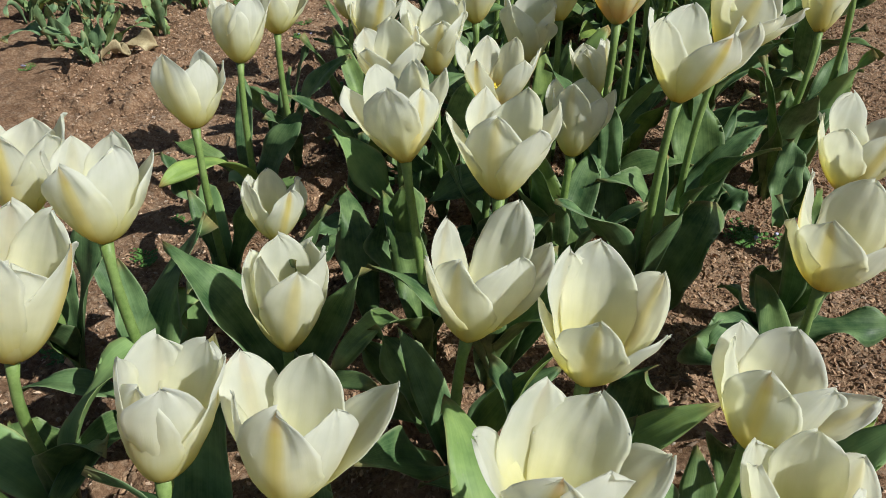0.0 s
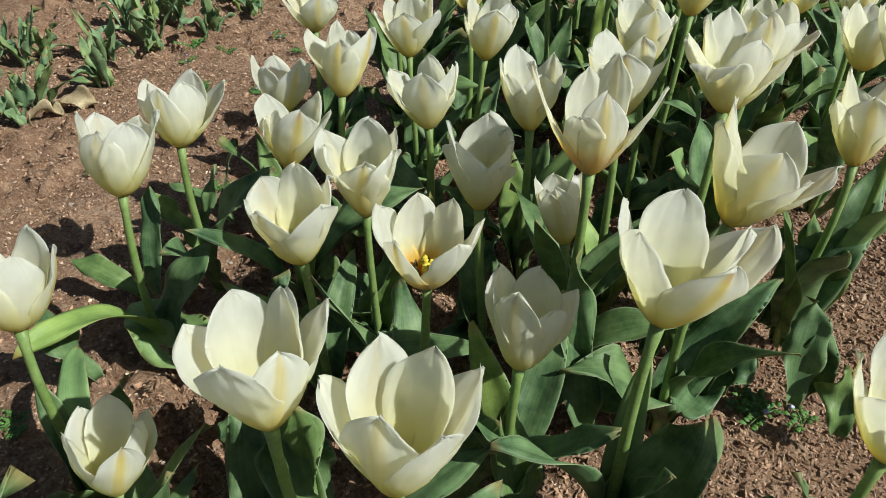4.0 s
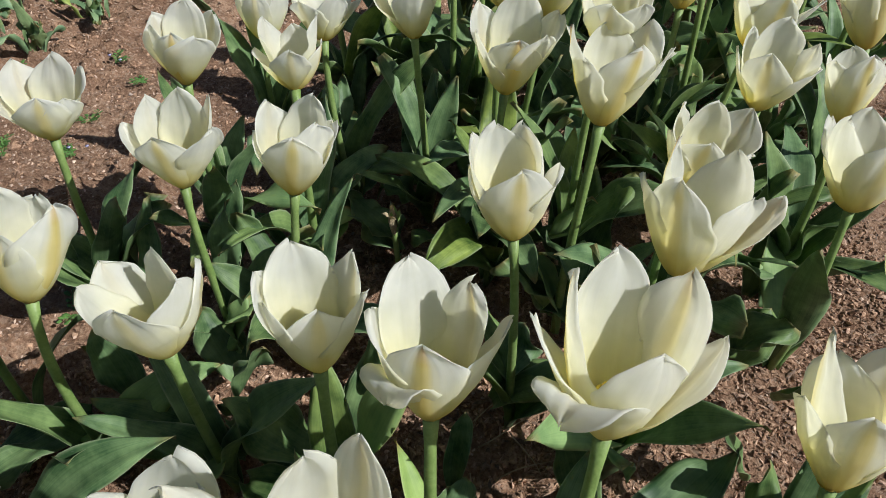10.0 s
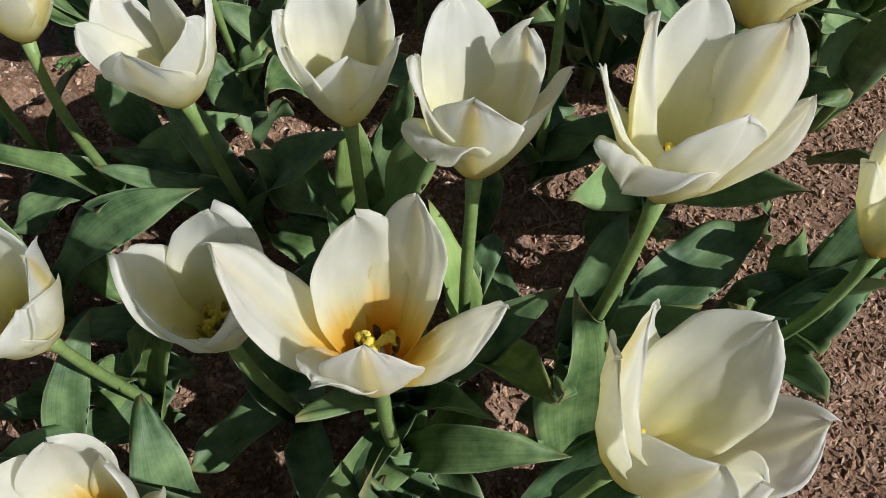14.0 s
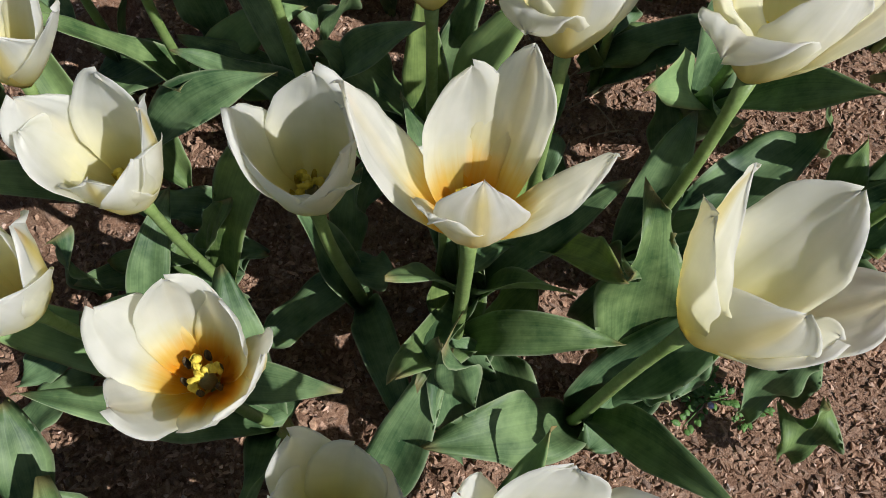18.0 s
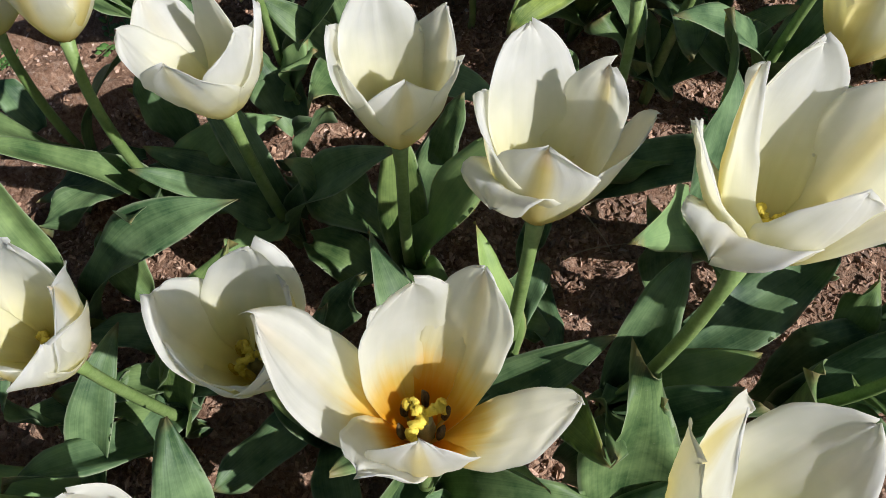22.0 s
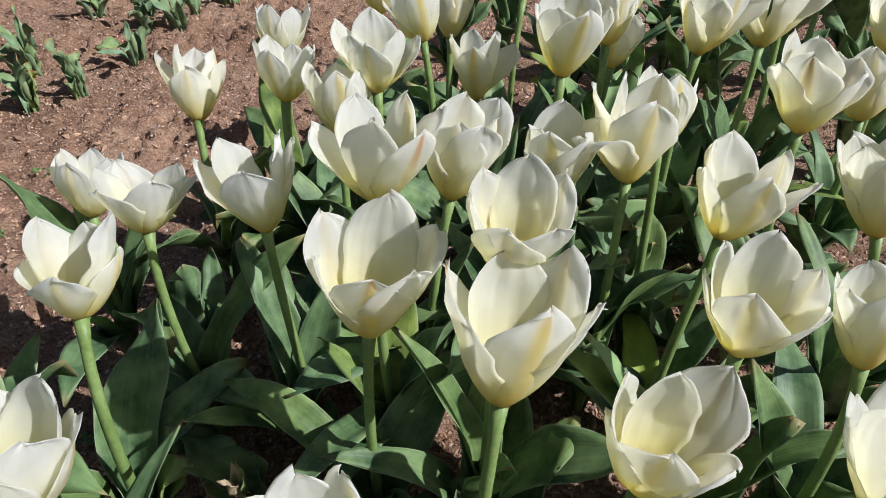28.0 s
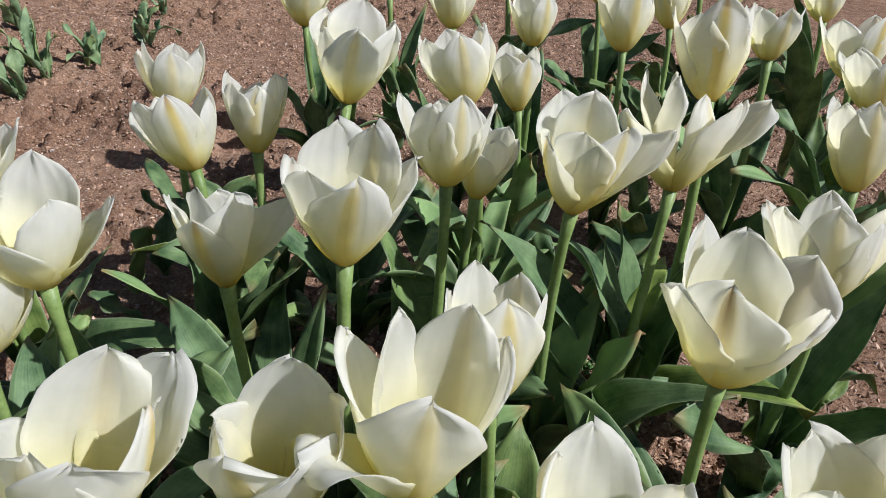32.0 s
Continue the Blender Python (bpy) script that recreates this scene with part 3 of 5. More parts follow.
        for k in range(6):
            out = rng.uniform(0.008, 0.012)
            a = bezier((0.004, 0, 0.002), (out * 0.6, 0, 0.004), (out * 0.9, 0, tall * 0.4), (out, 0, tall * 0.55), 5)
            stamen = tube("stamen", turned(a, 60 * k + 30, lean, base), np.linspace(0.0012, 0.0007, 5), FILAMENT, plant, 6)
            b = bezier((out, 0, tall * 0.5), (out * 1.02, 0.001, tall * 0.7), (out * 1.1, 0, tall * 0.85), (out * 1.12, rng.uniform(-0.002, 0.002), tall * 1.05), 6)
            tube("anther", turned(b, 60 * k + 30, lean, base), np.array([0.5, 1.0, 1.1, 1.1, 0.9, 0.35]) * 0.0019, ANTHER if heart == "orange" else POLLEN, stamen, 6)
    first = rng.uniform(0, 360)
    leaves = [(first + 360 / few * k + rng.uniform(-35, 35), rng.uniform(0.16, 0.25), rng.uniform(0.036, 0.062), rng.uniform(68, 88), rng.uniform(-30, 72), 0.012 * k + 0.004) for k in range(few)]
    for az, far, wide, rise, fall, high in leaves:
        grid = leaf_grid(rng, far, wide, rise, fall, rng.uniform(0.35, 0.75), rng.uniform(0.35, 0.85), rng.uniform(-35, 35))
        at = path[0] + (path[-1] - path[0]) * min(high / max(base[2], 0.05), 0.8)
        mat = LEAF_PALE if rng.random() < 0.13 else LEAF
        sheet("leaf", turned(grid, az, (0, 0), at), 0.0011, [mat, mat], plant)
    return tagged(plant, words(spread, marks), "tulip", "white tulips in the bed")


def blade(plant, base, tip, width, pale=False, bow=0.5):
    """One leaf of a plant, from its base to its tip (both in the place's metres)."""
    COUNT[0] += 1
    rng = np.random.default_rng(COUNT[0] * 5 + 2)
    a, d = np.array(base) - np.array(plant.location), np.array(tip) - np.array(plant.location)
    way = d - a
    far = np.linalg.norm(way)
    flat = np.array([way[0], way[1], 0.0])
    spread = np.linalg.norm(flat) / far
    flat = flat / (np.linalg.norm(flat) + 1e-9) if spread > 0.3 else np.array([0.25, 0.97, 0.0])
    mid = bezier(a, a + 0.25 * way + np.array([0, 0, 0.30 * bow * far]), a + 0.72 * way + np.array([0, 0, 0.22 * bow * far * spread]), d, 24)
    tangent = np.gradient(mid, axis=0)
    tangent /= np.linalg.norm(tangent, axis=1, keepdims=True)
    lateral = np.cross(flat, (0, 0, 1.0))
    lateral = lateral - tangent * (tangent @ lateral)[:, None]
    lateral /= np.linalg.norm(lateral, axis=1, keepdims=True)
    upper = np.cross(lateral, tangent)
    s = np.linspace(0, 1, 24)
    half = 0.43 * width * np.interp(s, (0, 0.08, 0.25, 0.45, 0.65, 0.82, 0.94, 1), (0.46, 0.64, 0.93, 1.0, 0.88, 0.58, 0.23, 0.02))
    lift = np.radians(np.interp(s, (0, 0.2, 0.6, 1), (75, 50, 26, 20)) * rng.uniform(0.5, 1.1))
    bank = np.radians(rng.uniform(-28, 28)) * s
    p, wave = rng.uniform(0, 6.28, 3), rng.uniform(0.5, 1.25)
    grid = np.zeros((24, 11, 3))
    for j, u in enumerate(np.linspace(-1, 1, 11)):
        side, rise = half * u * np.cos(lift * abs(u) ** 0.5), half * abs(u) ** 1.5 * np.sin(lift)
        rise = rise + wave * width * (0.18 * u * abs(u) * np.sin(8 * s + p[0]) + 0.14 * u * u * np.sin(15 * s + p[1] + 2 * u) + 0.06 * np.sin(6 * s + p[2]) - 0.12 * abs(u) ** 4) * np.clip(s * 4, 0, 1)
        side = side * (1 + wave * 0.10 * np.sin(9 * s + p[2] + (2 if u > 0 else 0)))
        side, rise = side * np.cos(bank) - rise * np.sin(bank), side * np.sin(bank) + rise * np.cos(bank)
        grid[:, j] = mid + lateral * side[:, None] + upper * rise[:, None]
    mat = LEAF_PALE if pale else LEAF
    return sheet("leaf", grid, 0.0011, [mat, mat], plant)


def young_plant(x, y, size=1.0):
    """A low, not yet flowering bulb plant: a tuft of curled strap leaves."""
    COUNT[0] += 1
    rng = np.random.default_rng(COUNT[0] * 11 + 5)
    gz = float(soil_height(x, y)) - 0.004
    plant = new("young_tulip_plant")
    plant.location = (x, y, gz)
    for k in range(rng.integers(5, 9)):
        far = size * rng.uniform(0.08, 0.15)
        fall = rng.uniform(40, 85) if rng.random() < 0.7 else rng.uniform(-60, 0)
        grid = leaf_grid(rng, far, size * rng.uniform(0.020, 0.038), rng.uniform(58, 86), fall, rng.uniform(0.6, 1.0), rng.uniform(0.6, 1.5), rng.uniform(-40, 40), 14, 5)
        off = rng.normal(0, 0.010 * size, 2)
        sheet("leaf", turned(grid, rng.uniform(0, 360), (0, 0), (off[0], off[1], 0)), 0.001, [LEAF_SHORT, LEAF_SHORT], plant)
    if rng.random() < 0.5:
        tip = size * rng.uniform(0.05, 0.09)
        tube("bud", [(0, 0, tip * 0.3), (0, 0, tip * 0.6), (0.001, 0, tip * 0.8), (0.002, 0, tip), (0.002, 0, tip * 1.12)], np.array([0.35, 0.8, 1.0, 0.7, 0.15]) * 0.008 * size, LEAF_SHORT, plant, 8)
    return tagged(plant, "low young tulip plant with curled grey-green leaves in the next bed", "young plant", "young plants in the next bed")


# ---- ground ----
def ground():
    x0, x1, y0, y1 = DENSE
    reach = np.geomspace(0.012, 420, 46)
    xs = np.r_[x0 - np.cumsum(reach)[::-1], np.arange(x0, x1, 0.0085), x1 + np.cumsum(reach)]
    ys = np.r_[y0 - np.cumsum(reach)[::-1], np.arange(y0, y1, 0.0085), y1 + np.cumsum(reach)]
    gx, gy = np.meshgrid(xs, ys, indexing="ij")
    verts = np.stack([gx, gy, soil_height(gx, gy)], -1).reshape(-1, 3)
    n, k = len(xs), len(ys)
    i, j = np.meshgrid(np.arange(n - 1), np.arange(k - 1), indexing="ij")
    a = (i * k + j).ravel()
    faces = np.stack([a, a + k, a + k + 1, a + 1], 1)
    me = bpy.data.meshes.new("ground")
    me.vertices.add(len(verts))
    me.vertices.foreach_set("co", verts.astype(np.float32).ravel())
    me.loops.add(faces.size)
    me.loops.foreach_set("vertex_index", faces.astype(np.int32).ravel())
    me.polygons.add(len(faces))
    me.polygons.foreach_set("loop_start", np.arange(0, faces.size, 4, dtype=np.int32))
    me.polygons.foreach_set("use_smooth", np.ones(len(faces), bool))
    me.update(calc_edges=True)
    me.materials.append(SOIL)
    return tagged(new("ground", me), "reddish-brown crumbly garden soil, dry on top", "soil", "", "structure")


def litter(name, count, low, high, flat, mat, label, category, seed, where, slim=0.9, tip=0.45):
    """Many small loose pieces on the soil, each a closed lump of its own; slim: their greatest breadth, tip: how steeply they lie."""
    rng = np.random.default_rng(seed)
    x0, x1, y0, y1 = DENSE
    px, py = rng.uniform(x0, x1, count * 9), rng.uniform(y0, y1, count * 9)
    keep = (rng.random(count * 9) < where(px, py)) & (np.abs(px - 0.10 - 0.08 * py) < 0.60 + 0.36 * py)
    px, py = px[keep][:count], py[keep][:count]
    count = len(px)
    shape = np.array([(1, 0, 0), (0, 1, 0), (-1, 0, 0), (0, -1, 0), (0.1, 0.1, 1), (-0.1, 0, -1), (0.6, 0.6, 0.25), (-0.6, -0.55, 0.2)], float)
    tri = np.array([(0, 6, 4), (6, 1, 4), (1, 2, 4), (2, 7, 4), (7, 3, 4), (3, 0, 4), (6, 0, 5), (1, 6, 5), (2, 1, 5), (7, 2, 5), (3, 7, 5), (0, 3, 5)])
    size = rng.uniform(low, high, count) * rng.uniform(0.6, 1.3, count)
    pts = shape[None] * (1 + rng.normal(0, 0.18, (count, 8, 3)))
    pts *= np.stack([size * rng.uniform(0.7, 1.3, count), size * rng.uniform(0.4 * slim, slim, count), size * flat * rng.uniform(0.6, 1.4, count)], 1)[:, None]
    az, t1, t2 = rng.uniform(0, 6.28, count), rng.normal(0, tip, count), rng.normal(0, tip, count)
    x, y, z = pts[..., 0], pts[..., 1], pts[..., 2]
    y, z = y * np.cos(t1)[:, None] - z * np.sin(t1)[:, None], y * np.sin(t1)[:, None] + z * np.cos(t1)[:, None]
    x, z = x * np.cos(t2)[:, None] - z * np.sin(t2)[:, None], x * np.sin(t2)[:, None] + z * np.cos(t2)[:, None]
    c, s = np.cos(az)[:, None], np.sin(az)[:, None]
    x, y = x * c - y * s, x * s + y * c
    verts = np.stack([x + px[:, None], y + py[:, None], z + (soil_height(px, py) + size * flat * 0.35)[:, None]], -1).reshape(-1, 3)
    faces = (tri[None] + 8 * np.arange(count)[:, None, None]).reshape(-1, 3)
    ob = mesh_object(name, verts, faces.tolist(), [mat], smooth=False)
    return tagged(ob, label, category, "", "stuff")


def weed(x, y, size, flowers=0):
    COUNT[0] += 1
    rng = np.random.default_rng(COUNT[0] * 13 + 1)
    plant = new("weed")
    plant.location = (x, y, float(soil_height(x, y)))
    for k in range(rng.integers(3, 6)):
        az, far = rng.uniform(0, 360), size * rng.uniform(0.4, 1.0)
        p = turned(bezier((0, 0, 0), (far * 0.3, 0, far * 0.3), (far * 0.7, 0, far * 0.35), (far, 0, far * rng.uniform(0.2, 0.5)), 6), az)
        sprig = tube("sprig", p, np.linspace(0.0009, 0.0004, 6), WEED, plant, 5)
        for q in p[1:]:
            for side in (-1, 1):
                grid = leaf_grid(rng, size * rng.uniform(0.16, 0.3), size * rng.uniform(0.12, 0.2), 30, -10, 0.4, 0.5, 0, 6, 3)
                sheet("leaf", turned(grid, az + side * rng.uniform(40, 90), (0, 0), q), 0.0006, [WEED, WEED], sprig)
    for k in range(flowers):
        off = rng.normal(0, size * 0.5, 2)
        tube("flower", [(off[0], off[1], size * 0.25), (off[0], off[1], size * 0.4), (off[0], off[1], size * 0.42)], [0.0006, 0.0032, 0.0036], BLOOM, plant, 6)
    return tagged(plant, "small green weed sprouting from the bare soil", "weed")


def spent_bud(x, y, tall):
    """A short stem that ends in a dried, split flower sheath."""
    COUNT[0] += 1
    rng = np.random.default_rng(COUNT[0] * 17)
    plant = new("withered_tulip_bud")
    plant.location = (x, y, float(soil_height(x, y)) - 0.003)
    tube("stem", bezier((0, 0, 0), (0.004, 0, tall * 0.3), (-0.002, 0.004, tall * 0.7), (0, 0, tall), 9), np.linspace(0.0042, 0.0034, 9), STEM, plant)
    for k in range(5):
        grid = leaf_grid(rng, rng.uniform(0.030, 0.046), 0.016, 82, rng.uniform(60, 95), 0.9, 0.8, rng.uniform(-40, 40), 10, 5)
        mat = LEAF_PALE if k < 2 else LEAF_DRY
        sheet("dried_petal", turned(grid, 72 * k + rng.uniform(-15, 15), (0, 0), (0, 0, tall - 0.002)), 0.0009, [mat, mat], plant)
    return tagged(plant, "withered tulip bud with a dry split sheath on a short stem", "withered bud")


def straw(x, y, az, far):
    COUNT[0] += 1
    rng = np.random.default_rng(COUNT[0])
    gz = float(soil_height(x, y)) + 0.003
    p = turned(bezier((0, 0, 0), (far * 0.3, far * rng.uniform(-0.2, 0.2), 0.012), (far * 0.7, far * rng.uniform(-0.2, 0.2), 0.010), (far, 0, 0.002), 9), az)
    ob = tube("dry_grass_stalk", p, np.linspace(0.0009, 0.0004, 9), STRAW, None, 5)
    ob.location = (x, y, gz)
    return tagged(ob, "thin dry grass stalk lying on the soil", "dry stalk")


def withered_leaf(x, y, az, far):
    """A pale, dried and curled leaf lying on the soil."""
    COUNT[0] += 1
    rng = np.random.default_rng(COUNT[0] * 3)
    grid = leaf_grid(rng, far, far * 0.62, 38, -52, 0.9, 1.3, 50, 14, 9)
    ob = sheet("withered_leaf", turned(grid, az), 0.0012, [LEAF_DRY, LEAF_DRY], None)
    ob.location = (x, y, float(soil_height(x, y)) + 0.002)
    return tagged(ob, "withered pale leaf curled up on the bare soil", "dry leaf")


# ---- the tulips in flower, from the near end of the bed to the far end ----
tulip(0.193, 0.182, 0.228, 0.061, 0.030, (-0.07, 0.08))
tulip(0.058, 0.188, 0.228, 0.074, 0.048, (0.16, 0.08), heart=False, yaw=0, flare=[1.2, 0.9, 0.9, 1.2, 0.9, 0.9])
tulip(-0.088, 0.216, 0.228, 0.076, 0.042, (0.16, 0.08), yaw=25, flare=[1.35, 0.9, 1.3, 0.9, 0.8, 1.0], heart=False)
tulip(-0.167, 0.228, 0.228, 0.083, 0.030, (0.21, 0.08))
tulip(0.192, 0.252, 0.228, 0.069, 0.046, (0.25, 0.08), yaw=-20, flare=[1.25, 0.9, 0.9, 0.8, 0.85, 0.9], heart=False)
p = tulip(0.100, 0.312, 0.217, 0.069, 0.041, (0.16, 0.08), heart=False, few=4, tips=[(0.001, -0.021, 0.079), (-0.011, 0.046, 0.085), (0.021, 0.053, 0.085), (0.052, 0.033, 0.075), (-0.034, 0.020, 0.060), (0.045, -0.015, 0.064)])
blade(p, (0.173, 0.400, 0.024), (0.192, 0.424, 0.108), 0.078)
p = tulip(-0.311, 0.322, 0.228, 0.102, 0.037, (0.25, 0.08), few=4)
blade(p, (-0.300, 0.500, 0.030), (-0.282, 0.529, 0.120), 0.095, True)
blade(p, (-0.367, 0.359, 0.024), (-0.412, 0.388, 0.072), 0.067)
p = tulip(0.018, 0.364, 0.208, 0.079, 0.043, (0.25, 0.08), heart=False, few=3, tips=[(0.001, -0.009, 0.082), (-0.012, 0.039, 0.090), (0.045, 0.063, 0.085, 0, 0.75), (0.069, 0.039, 0.060, 0, 0.75), (-0.027, 0.002, 0.079), (0.036, -0.005, 0.085)])
blade(p, (-0.028, 0.421, 0.020), (-0.084, 0.437, 0.140), 0.060)
blade(p, (0.006, 0.390, 0.036), (-0.068, 0.431, 0.156), 0.062)
blade(p, (0.017, 0.396, 0.036), (0.106, 0.416, 0.120), 0.045)
p = tulip(0.318, 0.426, 0.206, 0.079, 0.050, (0.25, 0.08), heart=False, few=2, tips=[(-0.012, -0.021, 0.079), (-0.018, 0.037, 0.090), (0.039, 0.044, 0.080), (0.078, 0.036, 0.060), (-0.032, 0.020, 0.060), (0.030, -0.021, 0.064)])
blade(p, (0.304, 0.485, 0.036), (0.254, 0.488, 0.084), 0.078)
blade(p, (0.337, 0.394, 0.024), (0.404, 0.397, 0.072), 0.067)
blade(p, (0.256, 0.343, 0.024), (0.244, 0.336, 0.120), 0.056)
tulip(-0.282, 0.434, 0.251, 0.080, 0.038, (0.02, 0.08))
tulip(-0.142, 0.414, 0.144, 0.095, 0.034, (0.09, 0.08))
p = tulip(-0.397, 0.502, 0.228, 0.094, 0.034, (0.21, 0.08), few=3)
blade(p, (-0.332, 0.520, 0.024), (-0.383, 0.560, 0.156), 0.045)
blade(p, (-0.420, 0.510, 0.024), (-0.461, 0.619, 0.168), 0.056)
p = tulip(0.049, 0.505, 0.246, 0.079, 0.044, (0.02, 0.08), heart=False, tips=[(-0.008, -0.002, 0.085), (-0.017, 0.055, 0.085), (0.020, 0.052, 0.085), (0.052, 0.045, 0.075), (-0.047, 0.035, 0.070), (0.036, -0.005, 0.074)])
blade(p, (0.085, 0.623, 0.030), (0.123, 0.628, 0.160), 0.048)
p = tulip(-0.037, 0.538, 0.266, 0.069, 0.043, (-0.07, 0.08), heart=False, few=3, tips=[(0.011, -0.002, 0.074), (-0.033, 0.050, 0.075), (0.013, 0.050, 0.080), (0.037, 0.052, 0.070), (-0.055, 0.036, 0.060), (-0.018, -0.017, 0.082)])
blade(p, (-0.044, 0.588, 0.030), (-0.078, 0.647, 0.150), 0.088)
blade(p, (-0.095, 0.579, 0.030), (-0.128, 0.705, 0.140), 0.058)
blade(p, (-0.036, 0.600, 0.048), (-0.046, 0.600, 0.204), 0.067)
tulip(-0.176, 0.546, 0.169, 0.065, 0.031, (0.0, 0.08))
p = tulip(0.389, 0.556, 0.221, 0.073, 0.043, (0.25, 0.08), heart=False, few=3, tips=[(0.016, -0.013, 0.071), (0.013, 0.053, 0.080), (0.066, 0.040, 0.060), (-0.020, 0.040, 0.065), (0.062, 0.002, 0.059), (-0.024, -0.004, 0.071)])
blade(p, (0.375, 0.545, 0.020), (0.503, 0.534, 0.060), 0.060)
blade(p, (0.377, 0.553, 0.020), (0.270, 0.480, 0.080), 0.078)
blade(p, (0.386, 0.606, 0.024), (0.388, 0.594, 0.096), 0.067)
blade(p, (0.355, 0.557, 0.024), (0.300, 0.550, 0.108), 0.045)
p = tulip(0.234, 0.624, 0.284, 0.080, 0.047, (0.16, 0.08), few=3, tips=[(0.022, -0.028, 0.081), (0.010, 0.060, 0.082), (-0.028, 0.045, 0.080), (0.072, 0.045, 0.066), (-0.030, 0.005, 0.085), (0.046, 0.006, 0.084)])
blade(p, (0.247, 0.596, 0.020), (0.295, 0.631, 0.160), 0.098)
blade(p, (0.215, 0.702, 0.036), (0.192, 0.760, 0.192), 0.056)
p = tulip(-0.270, 0.637, 0.252, 0.073, 0.035, (0.0, 0.08), heart=False, few=4)
blade(p, (-0.308, 0.558, 0.012), (-0.336, 0.588, 0.072), 0.084, True)
p = tulip(0.137, 0.643, 0.212, 0.075, 0.032, (0.11, 0.08))
blade(p, (0.147, 0.596, 0.020), (0.130, 0.643, 0.160), 0.056)
p = tulip(0.056, 0.721, 0.230, 0.080, 0.043, (0.07, 0.08), heart='orange', marks='wide-open creamy tulip showing an orange-yellow heart and dark stamens', few=3, tips=[(-0.015, 0.040, 0.075, 0, 0.86), (0.022, 0.035, 0.075, 0, 0.86), (0.049, 0.005, 0.072, 0, 0.86), (0.033, -0.023, 0.070, 0, 0.86), (-0.028, -0.018, 0.072, 0, 0.86), (-0.043, 0.019, 0.075, 0, 0.86)])
blade(p, (0.013, 0.718, 0.024), (0.072, 0.738, 0.060), 0.056)
p = tulip(-0.066, 0.758, 0.226, 0.092, 0.033, (0.05, 0.08), few=3, tips=[(-0.024, -0.019, 0.073), (0.002, 0.035, 0.090), (0.030, 0.023, 0.082), (-0.034, 0.028, 0.080), (0.028, -0.017, 0.079), (-0.042, -0.000, 0.071)])
blade(p, (-0.136, 0.773, 0.036), (-0.185, 0.730, 0.036), 0.045)
blade(p, (-0.128, 0.740, 0.024), (-0.172, 0.689, 0.036), 0.056)
blade(p, (-0.124, 0.820, 0.036), (-0.124, 0.832, 0.144), 0.056)
p = tulip(0.328, 0.764, 0.274, 0.078, 0.051, (0.25, 0.08), heart=True, marks='large half-open creamy tulip with one petal flung sideways', few=3, tips=[(0.020, -0.006, 0.080, 0, 1.20), (-0.015, 0.037, 0.085, 0, 1.10), (-0.002, 0.051, 0.100, 0, 1.20), (0.052, -0.010, 0.055, 0, 1.10), (0.057, 0.055, 0.075, 0, 1.00), (0.086, 0.013, 0.055, 0, 1.00)])
blade(p, (0.350, 0.770, 0.020), (0.329, 0.869, 0.225), 0.092)
blade(p, (0.359, 0.769, 0.024), (0.314, 0.710, 0.072), 0.067)
blade(p, (0.354, 0.769, 0.060), (0.372, 0.751, 0.096), 0.034)
blade(p, (0.370, 0.774, 0.024), (0.420, 0.792, 0.072), 0.056)
blade(p, (0.494, 0.724, 0.024), (0.498, 0.758, 0.096), 0.056)
blade(p, (0.454, 0.755, 0.036), (0.468, 0.808, 0.144), 0.056)
p = tulip(0.205, 0.803, 0.302, 0.083, 0.046, (0.03, 0.08), heart='orange', marks='wide-open white tulip with two flung-back petals and an orange heart', few=3, tips=[(-0.058, 0.019, 0.100, 0, 0.58), (0.056, 0.002, 0.085, 0, 0.57), (0.017, 0.050, 0.096, 0, 0.62), (-0.011, 0.042, 0.086, 0, 0.86), (0.006, -0.012, 0.088, 0, 0.77), (-0.020, -0.022, 0.068, 0.014, 0.73)])
blade(p, (0.222, 0.730, 0.020), (0.194, 0.752, 0.245), 0.042)
blade(p, (0.218, 0.750, 0.020), (0.191, 0.792, 0.090), 0.068)
blade(p, (0.228, 0.800, 0.036), (0.161, 0.728, 0.048), 0.056)
blade(p, (0.229, 0.803, 0.024), (0.268, 0.707, 0.060), 0.067)
blade(p, (0.228, 0.800, 0.036), (0.268, 0.846, 0.072), 0.056)
p = tulip(-0.015, 0.838, 0.226, 0.085, 0.033, (0.05, 0.08), heart=True, few=2, tips=[(0.002, -0.020, 0.078), (0.007, 0.035, 0.096), (0.034, 0.013, 0.095), (-0.031, 0.029, 0.090), (-0.035, -0.002, 0.084), (0.034, -0.008, 0.084)])
blade(p, (0.004, 0.868, 0.040), (-0.109, 0.835, 0.080), 0.045)
blade(p, (-0.005, 0.862, 0.040), (-0.046, 0.795, 0.060), 0.058)
blade(p, (-0.032, 0.856, 0.048), (0.004, 0.876, 0.144), 0.039)
blade(p, (-0.031, 0.859, 0.036), (-0.139, 0.815, 0.072), 0.039)
blade(p, (-0.028, 0.864, 0.036), (-0.078, 0.811, 0.084), 0.050)
blade(p, (-0.037, 0.858, 0.036), (0.029, 0.854, 0.084), 0.045)
blade(p, (-0.022, 0.908, 0.036), (-0.101, 0.889, 0.084), 0.045)
p = tulip(0.104, 0.838, 0.236, 0.088, 0.032, (0.03, 0.08), heart=True, few=2, tips=[(0.011, -0.021, 0.060, 0.02), (0.006, 0.045, 0.087), (-0.030, 0.014, 0.093), (0.026, 0.028, 0.079), (-0.022, -0.008, 0.082), (0.028, -0.002, 0.080)])
blade(p, (0.113, 0.865, 0.020), (0.030, 0.777, 0.060), 0.056)
